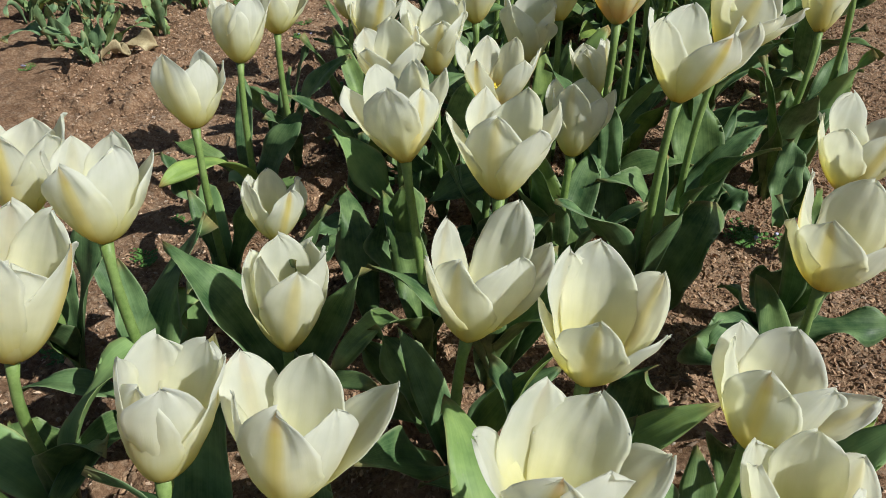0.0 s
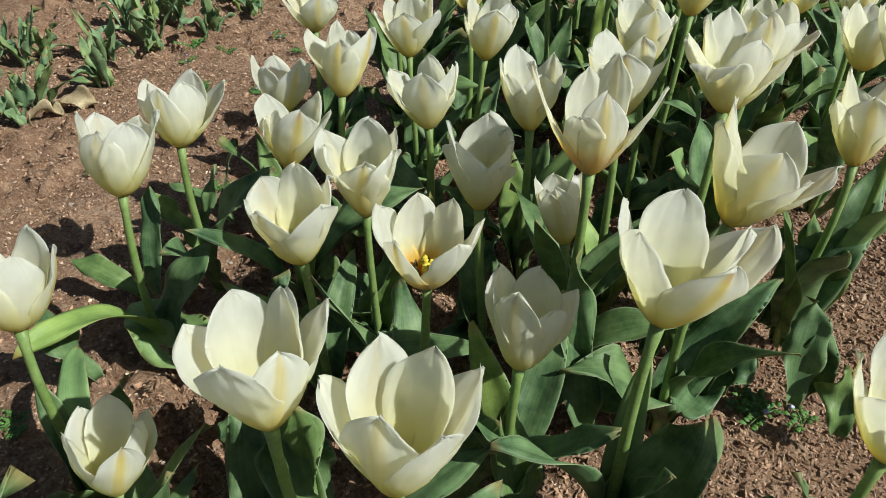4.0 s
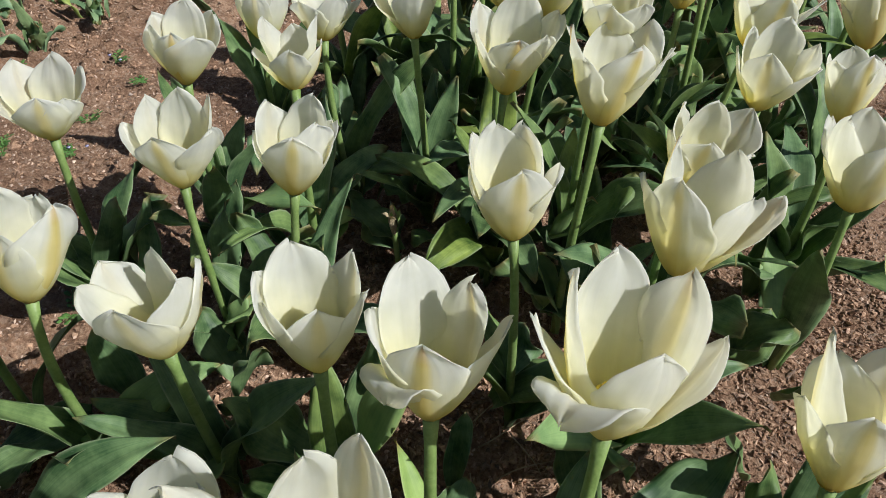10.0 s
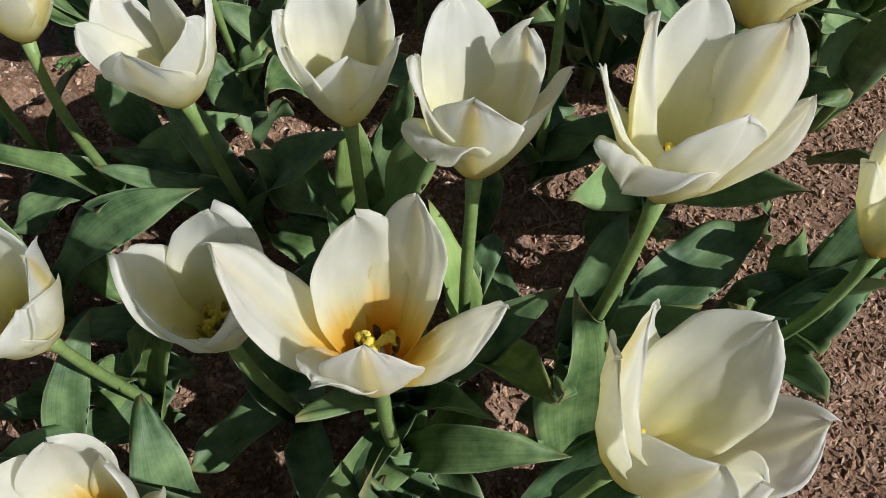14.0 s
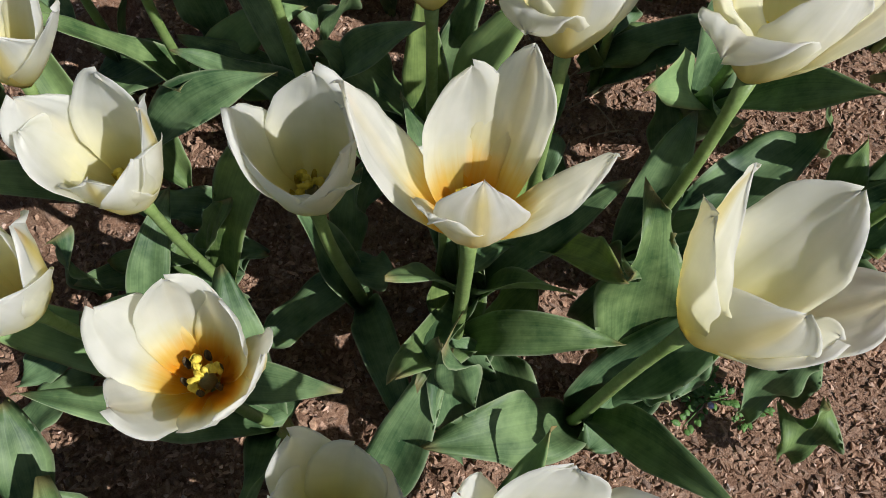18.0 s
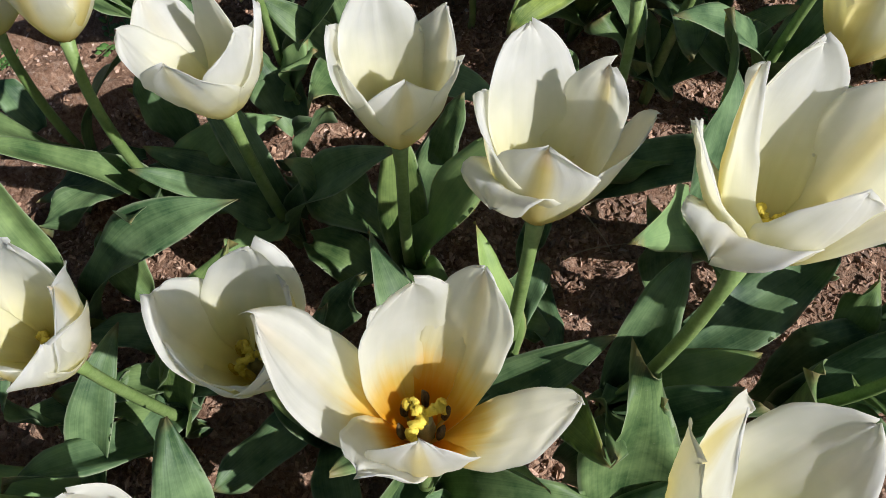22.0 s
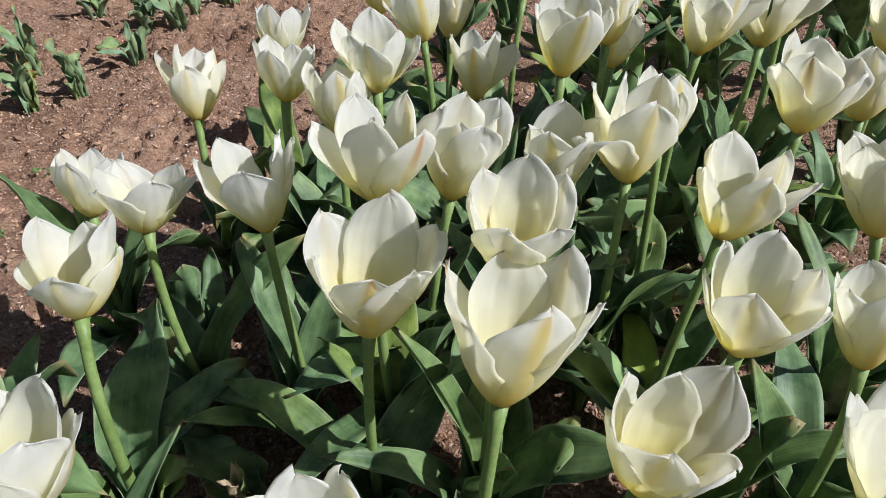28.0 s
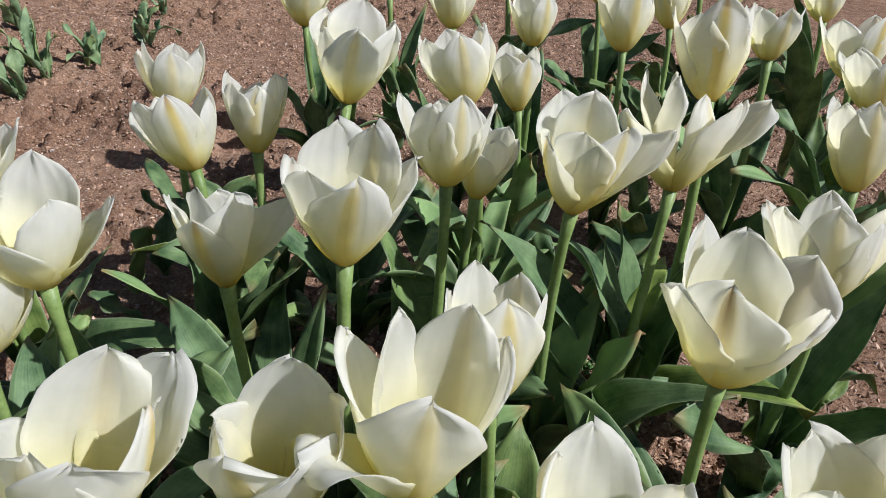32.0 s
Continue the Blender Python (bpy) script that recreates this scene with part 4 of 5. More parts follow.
blade(p, (0.090, 0.857, 0.036), (0.110, 0.911, 0.144), 0.039)
blade(p, (0.082, 0.853, 0.048), (0.143, 0.845, 0.096), 0.045)
blade(p, (0.097, 0.911, 0.036), (0.128, 0.947, 0.120), 0.045)
tulip(0.199, 0.848, 0.184, 0.073, 0.026, (-0.16, 0.08))
p = tulip(-0.280, 0.851, 0.238, 0.085, 0.039, (0.05, 0.08), heart=False, few=2)
blade(p, (-0.349, 0.775, 0.024), (-0.388, 0.778, 0.144), 0.050)
blade(p, (-0.227, 0.799, 0.012), (-0.337, 0.871, 0.060), 0.101, True)
blade(p, (-0.355, 0.922, 0.024), (-0.445, 0.944, 0.072), 0.045)
p = tulip(0.504, 0.898, 0.256, 0.069, 0.048, (0.16, 0.08), heart=False, few=3, tips=[(-0.003, 0.000, 0.079), (-0.010, 0.053, 0.090), (0.035, 0.043, 0.080), (-0.029, 0.034, 0.060), (0.038, 0.017, 0.050), (0.010, 0.054, 0.066)])
blade(p, (0.313, 0.825, 0.030), (0.407, 0.867, 0.170), 0.070)
blade(p, (0.485, 0.900, 0.012), (0.570, 0.948, 0.120), 0.090)
blade(p, (0.484, 0.786, 0.024), (0.473, 0.786, 0.120), 0.067)
p = tulip(0.352, 0.899, 0.317, 0.080, 0.044, (0.0, 0.08), heart=True, marks='wide-open white tulip with a drooping front petal and yellow heart', few=3, tips=[(0.040, 0.053, 0.083), (0.003, 0.064, 0.087), (-0.021, 0.044, 0.086), (-0.042, 0.030, 0.072), (0.062, 0.020, 0.058, 0, 0.8), (0.022, 0.000, 0.076), (-0.024, -0.026, 0.046, 0.040)])
blade(p, (0.397, 0.952, 0.030), (0.352, 1.009, 0.170), 0.045)
blade(p, (0.388, 0.911, 0.030), (0.530, 1.013, 0.090), 0.076)
blade(p, (0.348, 0.859, 0.036), (0.412, 0.857, 0.192), 0.045)
blade(p, (0.356, 0.892, 0.036), (0.348, 0.848, 0.192), 0.056)
p = tulip(-0.115, 0.919, 0.234, 0.067, 0.033, (0.11, 0.08), few=4, tips=[(0.029, -0.018, 0.081), (-0.016, 0.038, 0.075), (0.037, 0.032, 0.080), (0.055, 0.002, 0.069), (-0.018, 0.015, 0.060), (0.000, -0.005, 0.075)])
blade(p, (-0.086, 0.944, 0.012), (-0.130, 0.992, 0.060), 0.056)
p = tulip(0.253, 0.922, 0.298, 0.083, 0.039, (0.03, 0.08), heart=True, few=3, tips=[(-0.006, 0.000, 0.072), (-0.013, 0.072, 0.070), (0.023, 0.049, 0.072), (0.044, 0.016, 0.067), (-0.034, 0.034, 0.064), (-0.028, -0.010, 0.032, 0.036)])
blade(p, (0.276, 0.990, 0.030), (0.299, 0.911, 0.060), 0.042)
blade(p, (0.260, 0.938, 0.048), (0.278, 0.979, 0.108), 0.039)
blade(p, (0.258, 0.938, 0.048), (0.293, 0.936, 0.060), 0.039)
blade(p, (0.268, 1.004, 0.036), (0.277, 1.020, 0.144), 0.034)
blade(p, (0.256, 0.966, 0.036), (0.241, 0.955, 0.108), 0.056)
p = tulip(0.550, 0.947, 0.335, 0.072, 0.026, (-0.19, 0.08), few=3)
blade(p, (0.529, 0.935, 0.036), (0.530, 0.970, 0.144), 0.039)
blade(p, (0.557, 1.021, 0.024), (0.478, 1.015, 0.168), 0.039)
p = tulip(-0.250, 0.950, 0.242, 0.080, 0.042, (0.05, 0.08), yaw=30, flare=[1.2, 0.9, 1.2, 0.9, 0.85, 0.9], heart=False, few=2)
blade(p, (-0.330, 0.928, 0.024), (-0.323, 0.979, 0.168), 0.039)
blade(p, (-0.282, 1.004, 0.024), (-0.330, 0.997, 0.144), 0.056)
blade(p, (-0.292, 1.030, 0.036), (-0.272, 1.072, 0.144), 0.028)
p = tulip(0.166, 0.998, 0.241, 0.085, 0.039, (0.03, 0.08), few=3, tips=[(0.008, -0.006, 0.075), (-0.018, 0.050, 0.087), (0.026, 0.050, 0.078), (-0.038, 0.029, 0.081), (0.039, 0.021, 0.071), (-0.033, 0.010, 0.070)])
blade(p, (0.168, 1.013, 0.020), (0.053, 1.044, 0.130), 0.070)
blade(p, (0.160, 1.022, 0.030), (0.195, 1.106, 0.140), 0.045)
blade(p, (0.168, 1.062, 0.024), (0.200, 1.087, 0.180), 0.045)
p = tulip(0.041, 1.020, 0.231, 0.074, 0.044, (0.0, 0.08), few=3, tips=[(-0.004, -0.028, 0.087), (-0.051, 0.039, 0.062), (0.005, 0.031, 0.084), (0.038, 0.020, 0.077), (-0.049, 0.010, 0.070), (0.031, 0.002, 0.084)])
blade(p, (0.054, 1.040, 0.030), (-0.089, 1.062, 0.100), 0.042)
blade(p, (-0.007, 1.042, 0.040), (-0.104, 1.041, 0.070), 0.074, True)
blade(p, (0.039, 1.040, 0.040), (0.012, 0.963, 0.080), 0.070, True)
blade(p, (0.028, 1.086, 0.024), (0.133, 1.013, 0.048), 0.056)
blade(p, (0.026, 1.093, 0.024), (0.096, 1.073, 0.168), 0.050)
blade(p, (0.066, 1.009, 0.036), (0.138, 0.977, 0.036), 0.067)
p = tulip(-0.072, 1.052, 0.258, 0.084, 0.036, (0.14, 0.08), few=3, tips=[(0.000, 0.002, 0.074), (-0.003, 0.038, 0.085), (0.041, 0.026, 0.080), (-0.048, 0.050, 0.070), (0.031, 0.017, 0.060), (0.012, 0.051, 0.068)])
blade(p, (-0.092, 1.078, 0.030), (-0.198, 0.995, 0.050), 0.046)
blade(p, (-0.052, 1.087, 0.024), (-0.083, 1.104, 0.156), 0.067)
tulip(0.438, 1.053, 0.285, 0.079, 0.052, (0.25, 0.08), tips=[(0.083, 0.043, 0.044), (0.045, 0.062, 0.074), (0.002, 0.068, 0.082), (-0.025, 0.052, 0.060), (0.042, 0.014, 0.068), (-0.006, 0.014, 0.082)])
p = tulip(-0.162, 1.088, 0.216, 0.070, 0.036, (0.05, 0.08), few=2)
blade(p, (-0.121, 1.088, 0.036), (-0.222, 1.033, 0.024), 0.045)
blade(p, (-0.132, 1.088, 0.024), (-0.193, 1.025, 0.012), 0.050)
blade(p, (-0.283, 1.092, 0.048), (-0.247, 1.105, 0.168), 0.028)
blade(p, (-0.277, 1.094, 0.024), (-0.350, 1.080, 0.108), 0.045)
blade(p, (-0.250, 1.120, 0.024), (-0.286, 1.153, 0.060), 0.045)
p = tulip(0.318, 1.107, 0.274, 0.088, 0.033, (-0.02, 0.08), few=2, tips=[(-0.005, -0.013, 0.082), (0.034, 0.014, 0.066), (-0.038, 0.026, 0.058), (-0.034, 0.041, 0.080), (-0.011, 0.053, 0.080), (0.012, 0.045, 0.084)])
blade(p, (0.312, 1.099, 0.036), (0.425, 1.100, 0.120), 0.056)
blade(p, (0.352, 1.105, 0.024), (0.275, 1.177, 0.144), 0.062)
blade(p, (0.324, 1.116, 0.060), (0.342, 1.142, 0.120), 0.056)
p = tulip(0.644, 1.181, 0.241, 0.083, 0.040, (0.09, 0.08), few=2)
blade(p, (0.594, 1.175, 0.036), (0.636, 1.158, 0.096), 0.067)
blade(p, (0.616, 1.104, 0.036), (0.642, 0.990, 0.168), 0.045)
blade(p, (0.599, 1.166, 0.024), (0.629, 1.194, 0.084), 0.067)
p = tulip(0.113, 1.202, 0.246, 0.086, 0.033, (0.14, 0.08), few=4, tips=[(0.010, -0.022, 0.081), (0.021, 0.042, 0.085), (-0.017, 0.038, 0.080), (0.043, 0.026, 0.065), (-0.030, 0.020, 0.062), (0.034, -0.001, 0.082)])
blade(p, (0.077, 1.234, 0.024), (0.018, 1.278, 0.156), 0.056)
p = tulip(0.002, 1.213, 0.245, 0.080, 0.043, (0.0, 0.08), heart=False, few=2, tips=[(0.004, -0.017, 0.071), (0.002, 0.052, 0.080), (-0.035, 0.045, 0.075), (0.028, 0.048, 0.075), (-0.051, 0.022, 0.060), (0.044, 0.002, 0.069)])
blade(p, (-0.004, 1.234, 0.036), (0.013, 1.270, 0.180), 0.050)
blade(p, (0.008, 1.170, 0.036), (0.050, 1.175, 0.120), 0.056, True)
blade(p, (-0.010, 1.262, 0.048), (0.016, 1.308, 0.180), 0.050)
blade(p, (0.028, 1.134, 0.036), (-0.014, 1.182, 0.096), 0.062)
blade(p, (0.012, 1.154, 0.036), (0.042, 1.182, 0.120), 0.045, True)
tulip(0.498, 1.217, 0.240, 0.080, 0.042, (-0.09, 0.08), heart=False, tips=[(-0.001, -0.019, 0.069), (-0.013, 0.027, 0.080), (0.015, 0.024, 0.085), (0.068, 0.042, 0.060), (-0.025, 0.014, 0.060), (0.041, -0.025, 0.059)])
p = tulip(0.409, 1.244, 0.295, 0.083, 0.043, (0.16, 0.08), few=2, tips=[(0.020, -0.004, 0.085), (-0.030, 0.050, 0.080), (0.043, 0.055, 0.080), (0.059, 0.022, 0.070), (-0.026, 0.016, 0.066), (0.010, 0.060, 0.080)])
blade(p, (0.386, 1.236, 0.024), (0.325, 1.234, 0.120), 0.056)
blade(p, (0.425, 1.272, 0.024), (0.482, 1.324, 0.180), 0.056)
blade(p, (0.414, 1.276, 0.024), (0.450, 1.385, 0.144), 0.056)
p = tulip(-0.149, 1.276, 0.259, 0.069, 0.043, (-0.09, 0.08), heart=True, few=5, tips=[(0.014, -0.025, 0.064), (-0.004, 0.050, 0.070), (0.033, 0.041, 0.060), (-0.044, 0.046, 0.065), (-0.048, 0.002, 0.059), (0.033, -0.004, 0.051)])
blade(p, (-0.101, 1.229, 0.012), (-0.088, 1.290, 0.168), 0.045)
blade(p, (-0.148, 1.276, 0.024), (-0.218, 1.283, 0.120), 0.050)
blade(p, (-0.184, 1.297, 0.048), (-0.269, 1.279, 0.120), 0.034)
blade(p, (-0.139, 1.286, 0.024), (-0.096, 1.314, 0.156), 0.050)
blade(p, (-0.160, 1.304, 0.024), (-0.246, 1.303, 0.108), 0.045)
p = tulip(0.674, 1.294, 0.265, 0.071, 0.026, (-0.02, 0.08), few=5)
blade(p, (0.643, 1.267, 0.024), (0.696, 1.318, 0.120), 0.067)
blade(p, (0.670, 1.290, 0.036), (0.707, 1.259, 0.168), 0.056)
blade(p, (0.700, 1.252, 0.060), (0.738, 1.178, 0.168), 0.045)
blade(p, (0.660, 1.246, 0.024), (0.696, 1.304, 0.096), 0.056)
tulip(0.581, 1.296, 0.280, 0.070, 0.039, (0.25, 0.08), heart=False, tips=[(-0.009, -0.019, 0.071), (-0.016, 0.033, 0.075), (0.009, 0.031, 0.085), (0.046, 0.014, 0.065), (0.036, -0.022, 0.059), (-0.031, 0.015, 0.060)], few=8)
p = tulip(0.322, 1.314, 0.289, 0.086, 0.036, (0.09, 0.08), few=6, tips=[(0.010, -0.022, 0.071), (-0.027, 0.035, 0.085), (0.016, 0.045, 0.090), (0.049, 0.023, 0.080), (-0.029, -0.002, 0.069), (0.034, -0.019, 0.074)])
blade(p, (0.326, 1.298, 0.036), (0.215, 1.325, 0.084), 0.078)
blade(p, (0.352, 1.294, 0.048), (0.418, 1.206, 0.036), 0.078)
tulip(0.420, 1.326, 0.330, 0.072, 0.042, (0.09, 0.08), heart=True, tips=[(-0.012, 0.031, 0.070), (0.020, 0.033, 0.075), (0.040, 0.022, 0.065), (-0.026, 0.002, 0.069), (0.030, -0.025, 0.061), (-0.006, -0.027, 0.061)], few=8)
tulip(-0.024, 1.349, 0.282, 0.075, 0.038, (0.09, 0.08), tips=[(0.007, -0.021, 0.069), (0.006, 0.035, 0.080), (-0.026, 0.018, 0.070), (0.041, 0.028, 0.065), (0.031, -0.027, 0.067), (-0.010, -0.015, 0.072)], few=8)
p = tulip(0.090, 1.362, 0.265, 0.067, 0.040, (-0.11, 0.08), heart=False, few=5, tips=[(0.003, -0.019, 0.059), (0.026, 0.049, 0.070), (-0.046, 0.025, 0.040), (-0.034, 0.056, 0.060), (0.029, 0.036, 0.042), (0.000, 0.061, 0.050)])
blade(p, (0.190, 1.344, 0.048), (0.118, 1.372, 0.108), 0.056)
blade(p, (0.094, 1.325, 0.024), (0.130, 1.346, 0.108), 0.056, True)
blade(p, (0.067, 1.315, 0.036), (0.006, 1.318, 0.120), 0.034)
blade(p, (0.097, 1.338, 0.024), (0.133, 1.364, 0.096), 0.050, True)
blade(p, (0.192, 1.345, 0.024), (0.114, 1.369, 0.120), 0.067)
p = tulip(0.325, 1.412, 0.336, 0.067, 0.040, (0.07, 0.08), stain=(0, 'pink'), few=7, tips=[(0.040, -0.017, 0.071), (-0.016, 0.043, 0.072), (0.023, 0.033, 0.080), (0.049, 0.028, 0.070), (-0.050, 0.028, 0.055), (-0.002, -0.018, 0.082)])
blade(p, (0.348, 1.448, 0.036), (0.396, 1.433, 0.156), 0.045)
p = tulip(0.757, 1.434, 0.275, 0.085, 0.031, (-0.14, 0.08), few=7)
blade(p, (0.839, 1.518, 0.036), (0.871, 1.496, 0.120), 0.062)
p = tulip(0.619, 1.435, 0.275, 0.071, 0.042, (0.23, 0.08), heart=False, few=5, tips=[(0.021, -0.025, 0.074), (0.023, 0.062, 0.070), (0.066, -0.002, 0.059), (-0.022, 0.018, 0.065), (-0.008, 0.041, 0.075), (0.047, 0.026, 0.072)])
blade(p, (0.644, 1.394, 0.036), (0.710, 1.404, 0.132), 0.062)
blade(p, (0.686, 1.466, 0.060), (0.755, 1.458, 0.132), 0.045)
blade(p, (0.659, 1.493, 0.024), (0.575, 1.511, 0.156), 0.056)
p = tulip(0.222, 1.451, 0.282, 0.071, 0.035, (-0.05, 0.08), stain=(0, 'pink'), few=6, tips=[(0.010, 0.016, 0.062), (-0.032, 0.035, 0.075), (0.019, 0.023, 0.085), (0.028, 0.032, 0.075), (-0.054, 0.025, 0.060), (-0.001, -0.027, 0.079)])
blade(p, (0.216, 1.494, 0.024), (0.240, 1.565, 0.180), 0.062)
blade(p, (0.218, 1.451, 0.024), (0.164, 1.448, 0.060), 0.067)
p = tulip(0.109, 1.469, 0.271, 0.061, 0.040, (0.03, 0.08), heart=False, few=5)
blade(p, (0.115, 1.468, 0.012), (0.137, 1.511, 0.036), 0.078)
blade(p, (0.108, 1.532, 0.036), (0.100, 1.613, 0.144), 0.039)
blade(p, (0.062, 1.440, 0.036), (0.106, 1.454, 0.204), 0.028)
blade(p, (0.017, 1.465, 0.012), (0.094, 1.466, 0.192), 0.034)
blade(p, (0.080, 1.541, 0.012), (0.097, 1.440, 0.060), 0.090, True)
p = tulip(0.385, 1.487, 0.288, 0.088, 0.032, (0.21, 0.08), few=7, tips=[(0.001, -0.011, 0.085), (0.011, 0.050, 0.082), (0.045, 0.052, 0.076), (-0.024, 0.015, 0.070), (0.030, -0.019, 0.084), (0.042, 0.018, 0.070)])
blade(p, (0.311, 1.510, 0.036), (0.254, 1.552, 0.108), 0.067)
p = tulip(0.547, 1.493, 0.298, 0.089, 0.040, (-0.03, 0.08), few=7, tips=[(0.009, -0.010, 0.085), (-0.030, 0.040, 0.080), (-0.003, 0.043, 0.088), (0.028, 0.058, 0.080), (0.051, 0.037, 0.070), (-0.046, -0.020, 0.045, 0.030)])
blade(p, (0.524, 1.512, 0.036), (0.512, 1.519, 0.096), 0.067, True)
tulip(0.479, 1.506, 0.278, 0.081, 0.031, (0.02, 0.08), tips=[(0.003, -0.030, 0.082), (0.009, 0.026, 0.085), (-0.022, 0.002, 0.073), (0.037, -0.000, 0.079), (0.020, -0.032, 0.079), (-0.013, -0.021, 0.078)], few=8)
p = tulip(0.721, 1.542, 0.320, 0.083, 0.038, (0.14, 0.08), stain=(0, 'brown'), marks='large white tulip with a brown-stained petal over the mulch', few=6, tips=[(-0.018, -0.018, 0.085), (-0.011, 0.041, 0.085), (0.016, 0.034, 0.080), (-0.034, 0.002, 0.069), (0.034, -0.017, 0.069), (0.060, 0.031, 0.060)])
blade(p, (0.814, 1.531, 0.048), (0.762, 1.546, 0.144), 0.062)
blade(p, (0.728, 1.584, 0.024), (0.828, 1.600, 0.060), 0.078)
p = tulip(0.596, 1.559, 0.296, 0.072, 0.030, (0.03, 0.08), few=5)
blade(p, (0.578, 1.589, 0.036), (0.612, 1.620, 0.156), 0.056)
blade(p, (0.590, 1.609, 0.060), (0.628, 1.584, 0.156), 0.056)
blade(p, (0.572, 1.580, 0.060), (0.509, 1.590, 0.096), 0.050)
blade(p, (0.589, 1.597, 0.048), (0.643, 1.492, 0.072), 0.067)
p = tulip(0.005, 1.566, 0.223, 0.066, 0.035, (0.12, 0.08), heart=False, few=7)
blade(p, (0.072, 1.540, 0.024), (0.091, 1.552, 0.168), 0.056)
p = tulip(0.271, 1.624, 0.284, 0.070, 0.036, (0.03, 0.08), heart=False, few=7)
blade(p, (0.247, 1.650, 0.024), (0.289, 1.664, 0.072), 0.067)
tulip(0.508, 1.643, 0.337, 0.079, 0.039, (0.12, 0.08), tips=[(0.006, -0.027, 0.079), (-0.002, 0.048, 0.080), (0.026, 0.040, 0.080), (-0.026, 0.020, 0.070), (0.049, 0.026, 0.065), (-0.012, -0.017, 0.079)], few=8)
p = tulip(0.311, 1.651, 0.320, 0.066, 0.042, (-0.16, 0.08), heart=False, few=6, tips=[(-0.002, -0.035, 0.069), (-0.004, 0.048, 0.075), (-0.044, 0.026, 0.070), (0.041, 0.036, 0.050), (0.027, -0.004, 0.069), (-0.023, -0.015, 0.069)])
blade(p, (0.350, 1.692, 0.024), (0.372, 1.702, 0.096), 0.078, True)
blade(p, (0.312, 1.652, 0.048), (0.269, 1.638, 0.144), 0.050)
p = tulip(0.870, 1.673, 0.263, 0.080, 0.038, (0.0, 0.08), few=6)
blade(p, (0.953, 1.644, 0.036), (0.791, 1.532, 0.096), 0.067)
blade(p, (0.841, 1.646, 0.036), (0.914, 1.681, 0.060), 0.056)
tulip(0.419, 1.676, 0.298, 0.065, 0.027, (0.11, 0.08), tips=[(-0.003, -0.021, 0.069), (-0.007, -0.002, 0.082), (0.019, -0.007, 0.079), (-0.023, -0.005, 0.074), (0.037, 0.043, 0.050), (-0.006, 0.028, 0.061)], few=8)
tulip(0.200, 1.697, 0.290, 0.065, 0.034, (0.05, 0.08), few=8)
p = tulip(0.671, 1.700, 0.337, 0.076, 0.035, (0.12, 0.08), few=6, tips=[(0.019, -0.027, 0.079), (-0.014, 0.032, 0.080), (0.013, 0.018, 0.085), (0.060, -0.007, 0.069), (-0.026, -0.009, 0.069), (-0.004, -0.025, 0.076)])
blade(p, (0.618, 1.664, 0.024), (0.601, 1.685, 0.084), 0.067)
blade(p, (0.652, 1.728, 0.024), (0.677, 1.738, 0.096), 0.056)
p = tulip(0.083, 1.721, 0.253, 0.083, 0.036, (0.07, 0.08), few=6, tips=[(-0.004, 0.018, 0.062), (-0.026, 0.064, 0.072), (0.016, 0.065, 0.070), (-0.055, 0.064, 0.065), (0.029, 0.055, 0.060), (-0.008, 0.078, 0.063)])
blade(p, (0.106, 1.654, 0.024), (0.130, 1.672, 0.156), 0.034)
blade(p, (0.094, 1.690, 0.024), (0.108, 1.710, 0.120), 0.056, True)
p = tulip(0.583, 1.764, 0.324, 0.070, 0.035, (0.05, 0.08), few=7)
blade(p, (0.551, 1.717, 0.036), (0.546, 1.747, 0.096), 0.056)
tulip(0.763, 1.744, 0.326, 0.074, 0.042, (0.25, 0.08), heart=False, few=9, tips=[(0.019, 0.017, 0.075), (-0.016, 0.051, 0.082), (-0.001, 0.031, 0.085), (0.085, 0.035, 0.060), (-0.040, 0.016, 0.064), (0.032, -0.005, 0.079)])
p = tulip(0.943, 1.775, 0.302, 0.076, 0.030, (0.02, 0.08), few=5)
blade(p, (0.911, 1.729, 0.024), (0.996, 1.750, 0.120), 0.067)
blade(p, (0.917, 1.732, 0.060), (0.949, 1.720, 0.168), 0.056)
blade(p, (0.895, 1.744, 0.060), (0.943, 1.828, 0.120), 0.034)
p = tulip(0.792, 1.777, 0.388, 0.072, 0.028, (0.0, 0.08), few=7)
blade(p, (0.786, 1.808, 0.024), (0.797, 1.843, 0.096), 0.078)
p = tulip(0.174, 1.818, 0.292, 0.067, 0.033, (0.09, 0.08), few=7)
blade(p, (0.218, 1.926, 0.036), (0.181, 1.918, 0.108), 0.050)
p = tulip(0.360, 1.837, 0.305, 0.066, 0.036, (-0.19, 0.08), few=6)
blade(p, (0.317, 1.780, 0.012), (0.377, 1.780, 0.120), 0.078)
blade(p, (0.401, 1.796, 0.036), (0.414, 1.828, 0.120), 0.056)
p = tulip(0.618, 1.853, 0.258, 0.066, 0.030, (0.19, 0.08), few=6, tips=[(-0.005, -0.015, 0.067), (0.007, 0.037, 0.070), (0.028, 0.028, 0.065), (0.042, 0.014, 0.055), (-0.017, 0.018, 0.065), (0.019, -0.011, 0.068)])
blade(p, (0.702, 1.840, 0.060), (0.821, 1.858, 0.180), 0.050)
blade(p, (0.680, 1.805, 0.024), (0.742, 1.766, 0.072), 0.067)
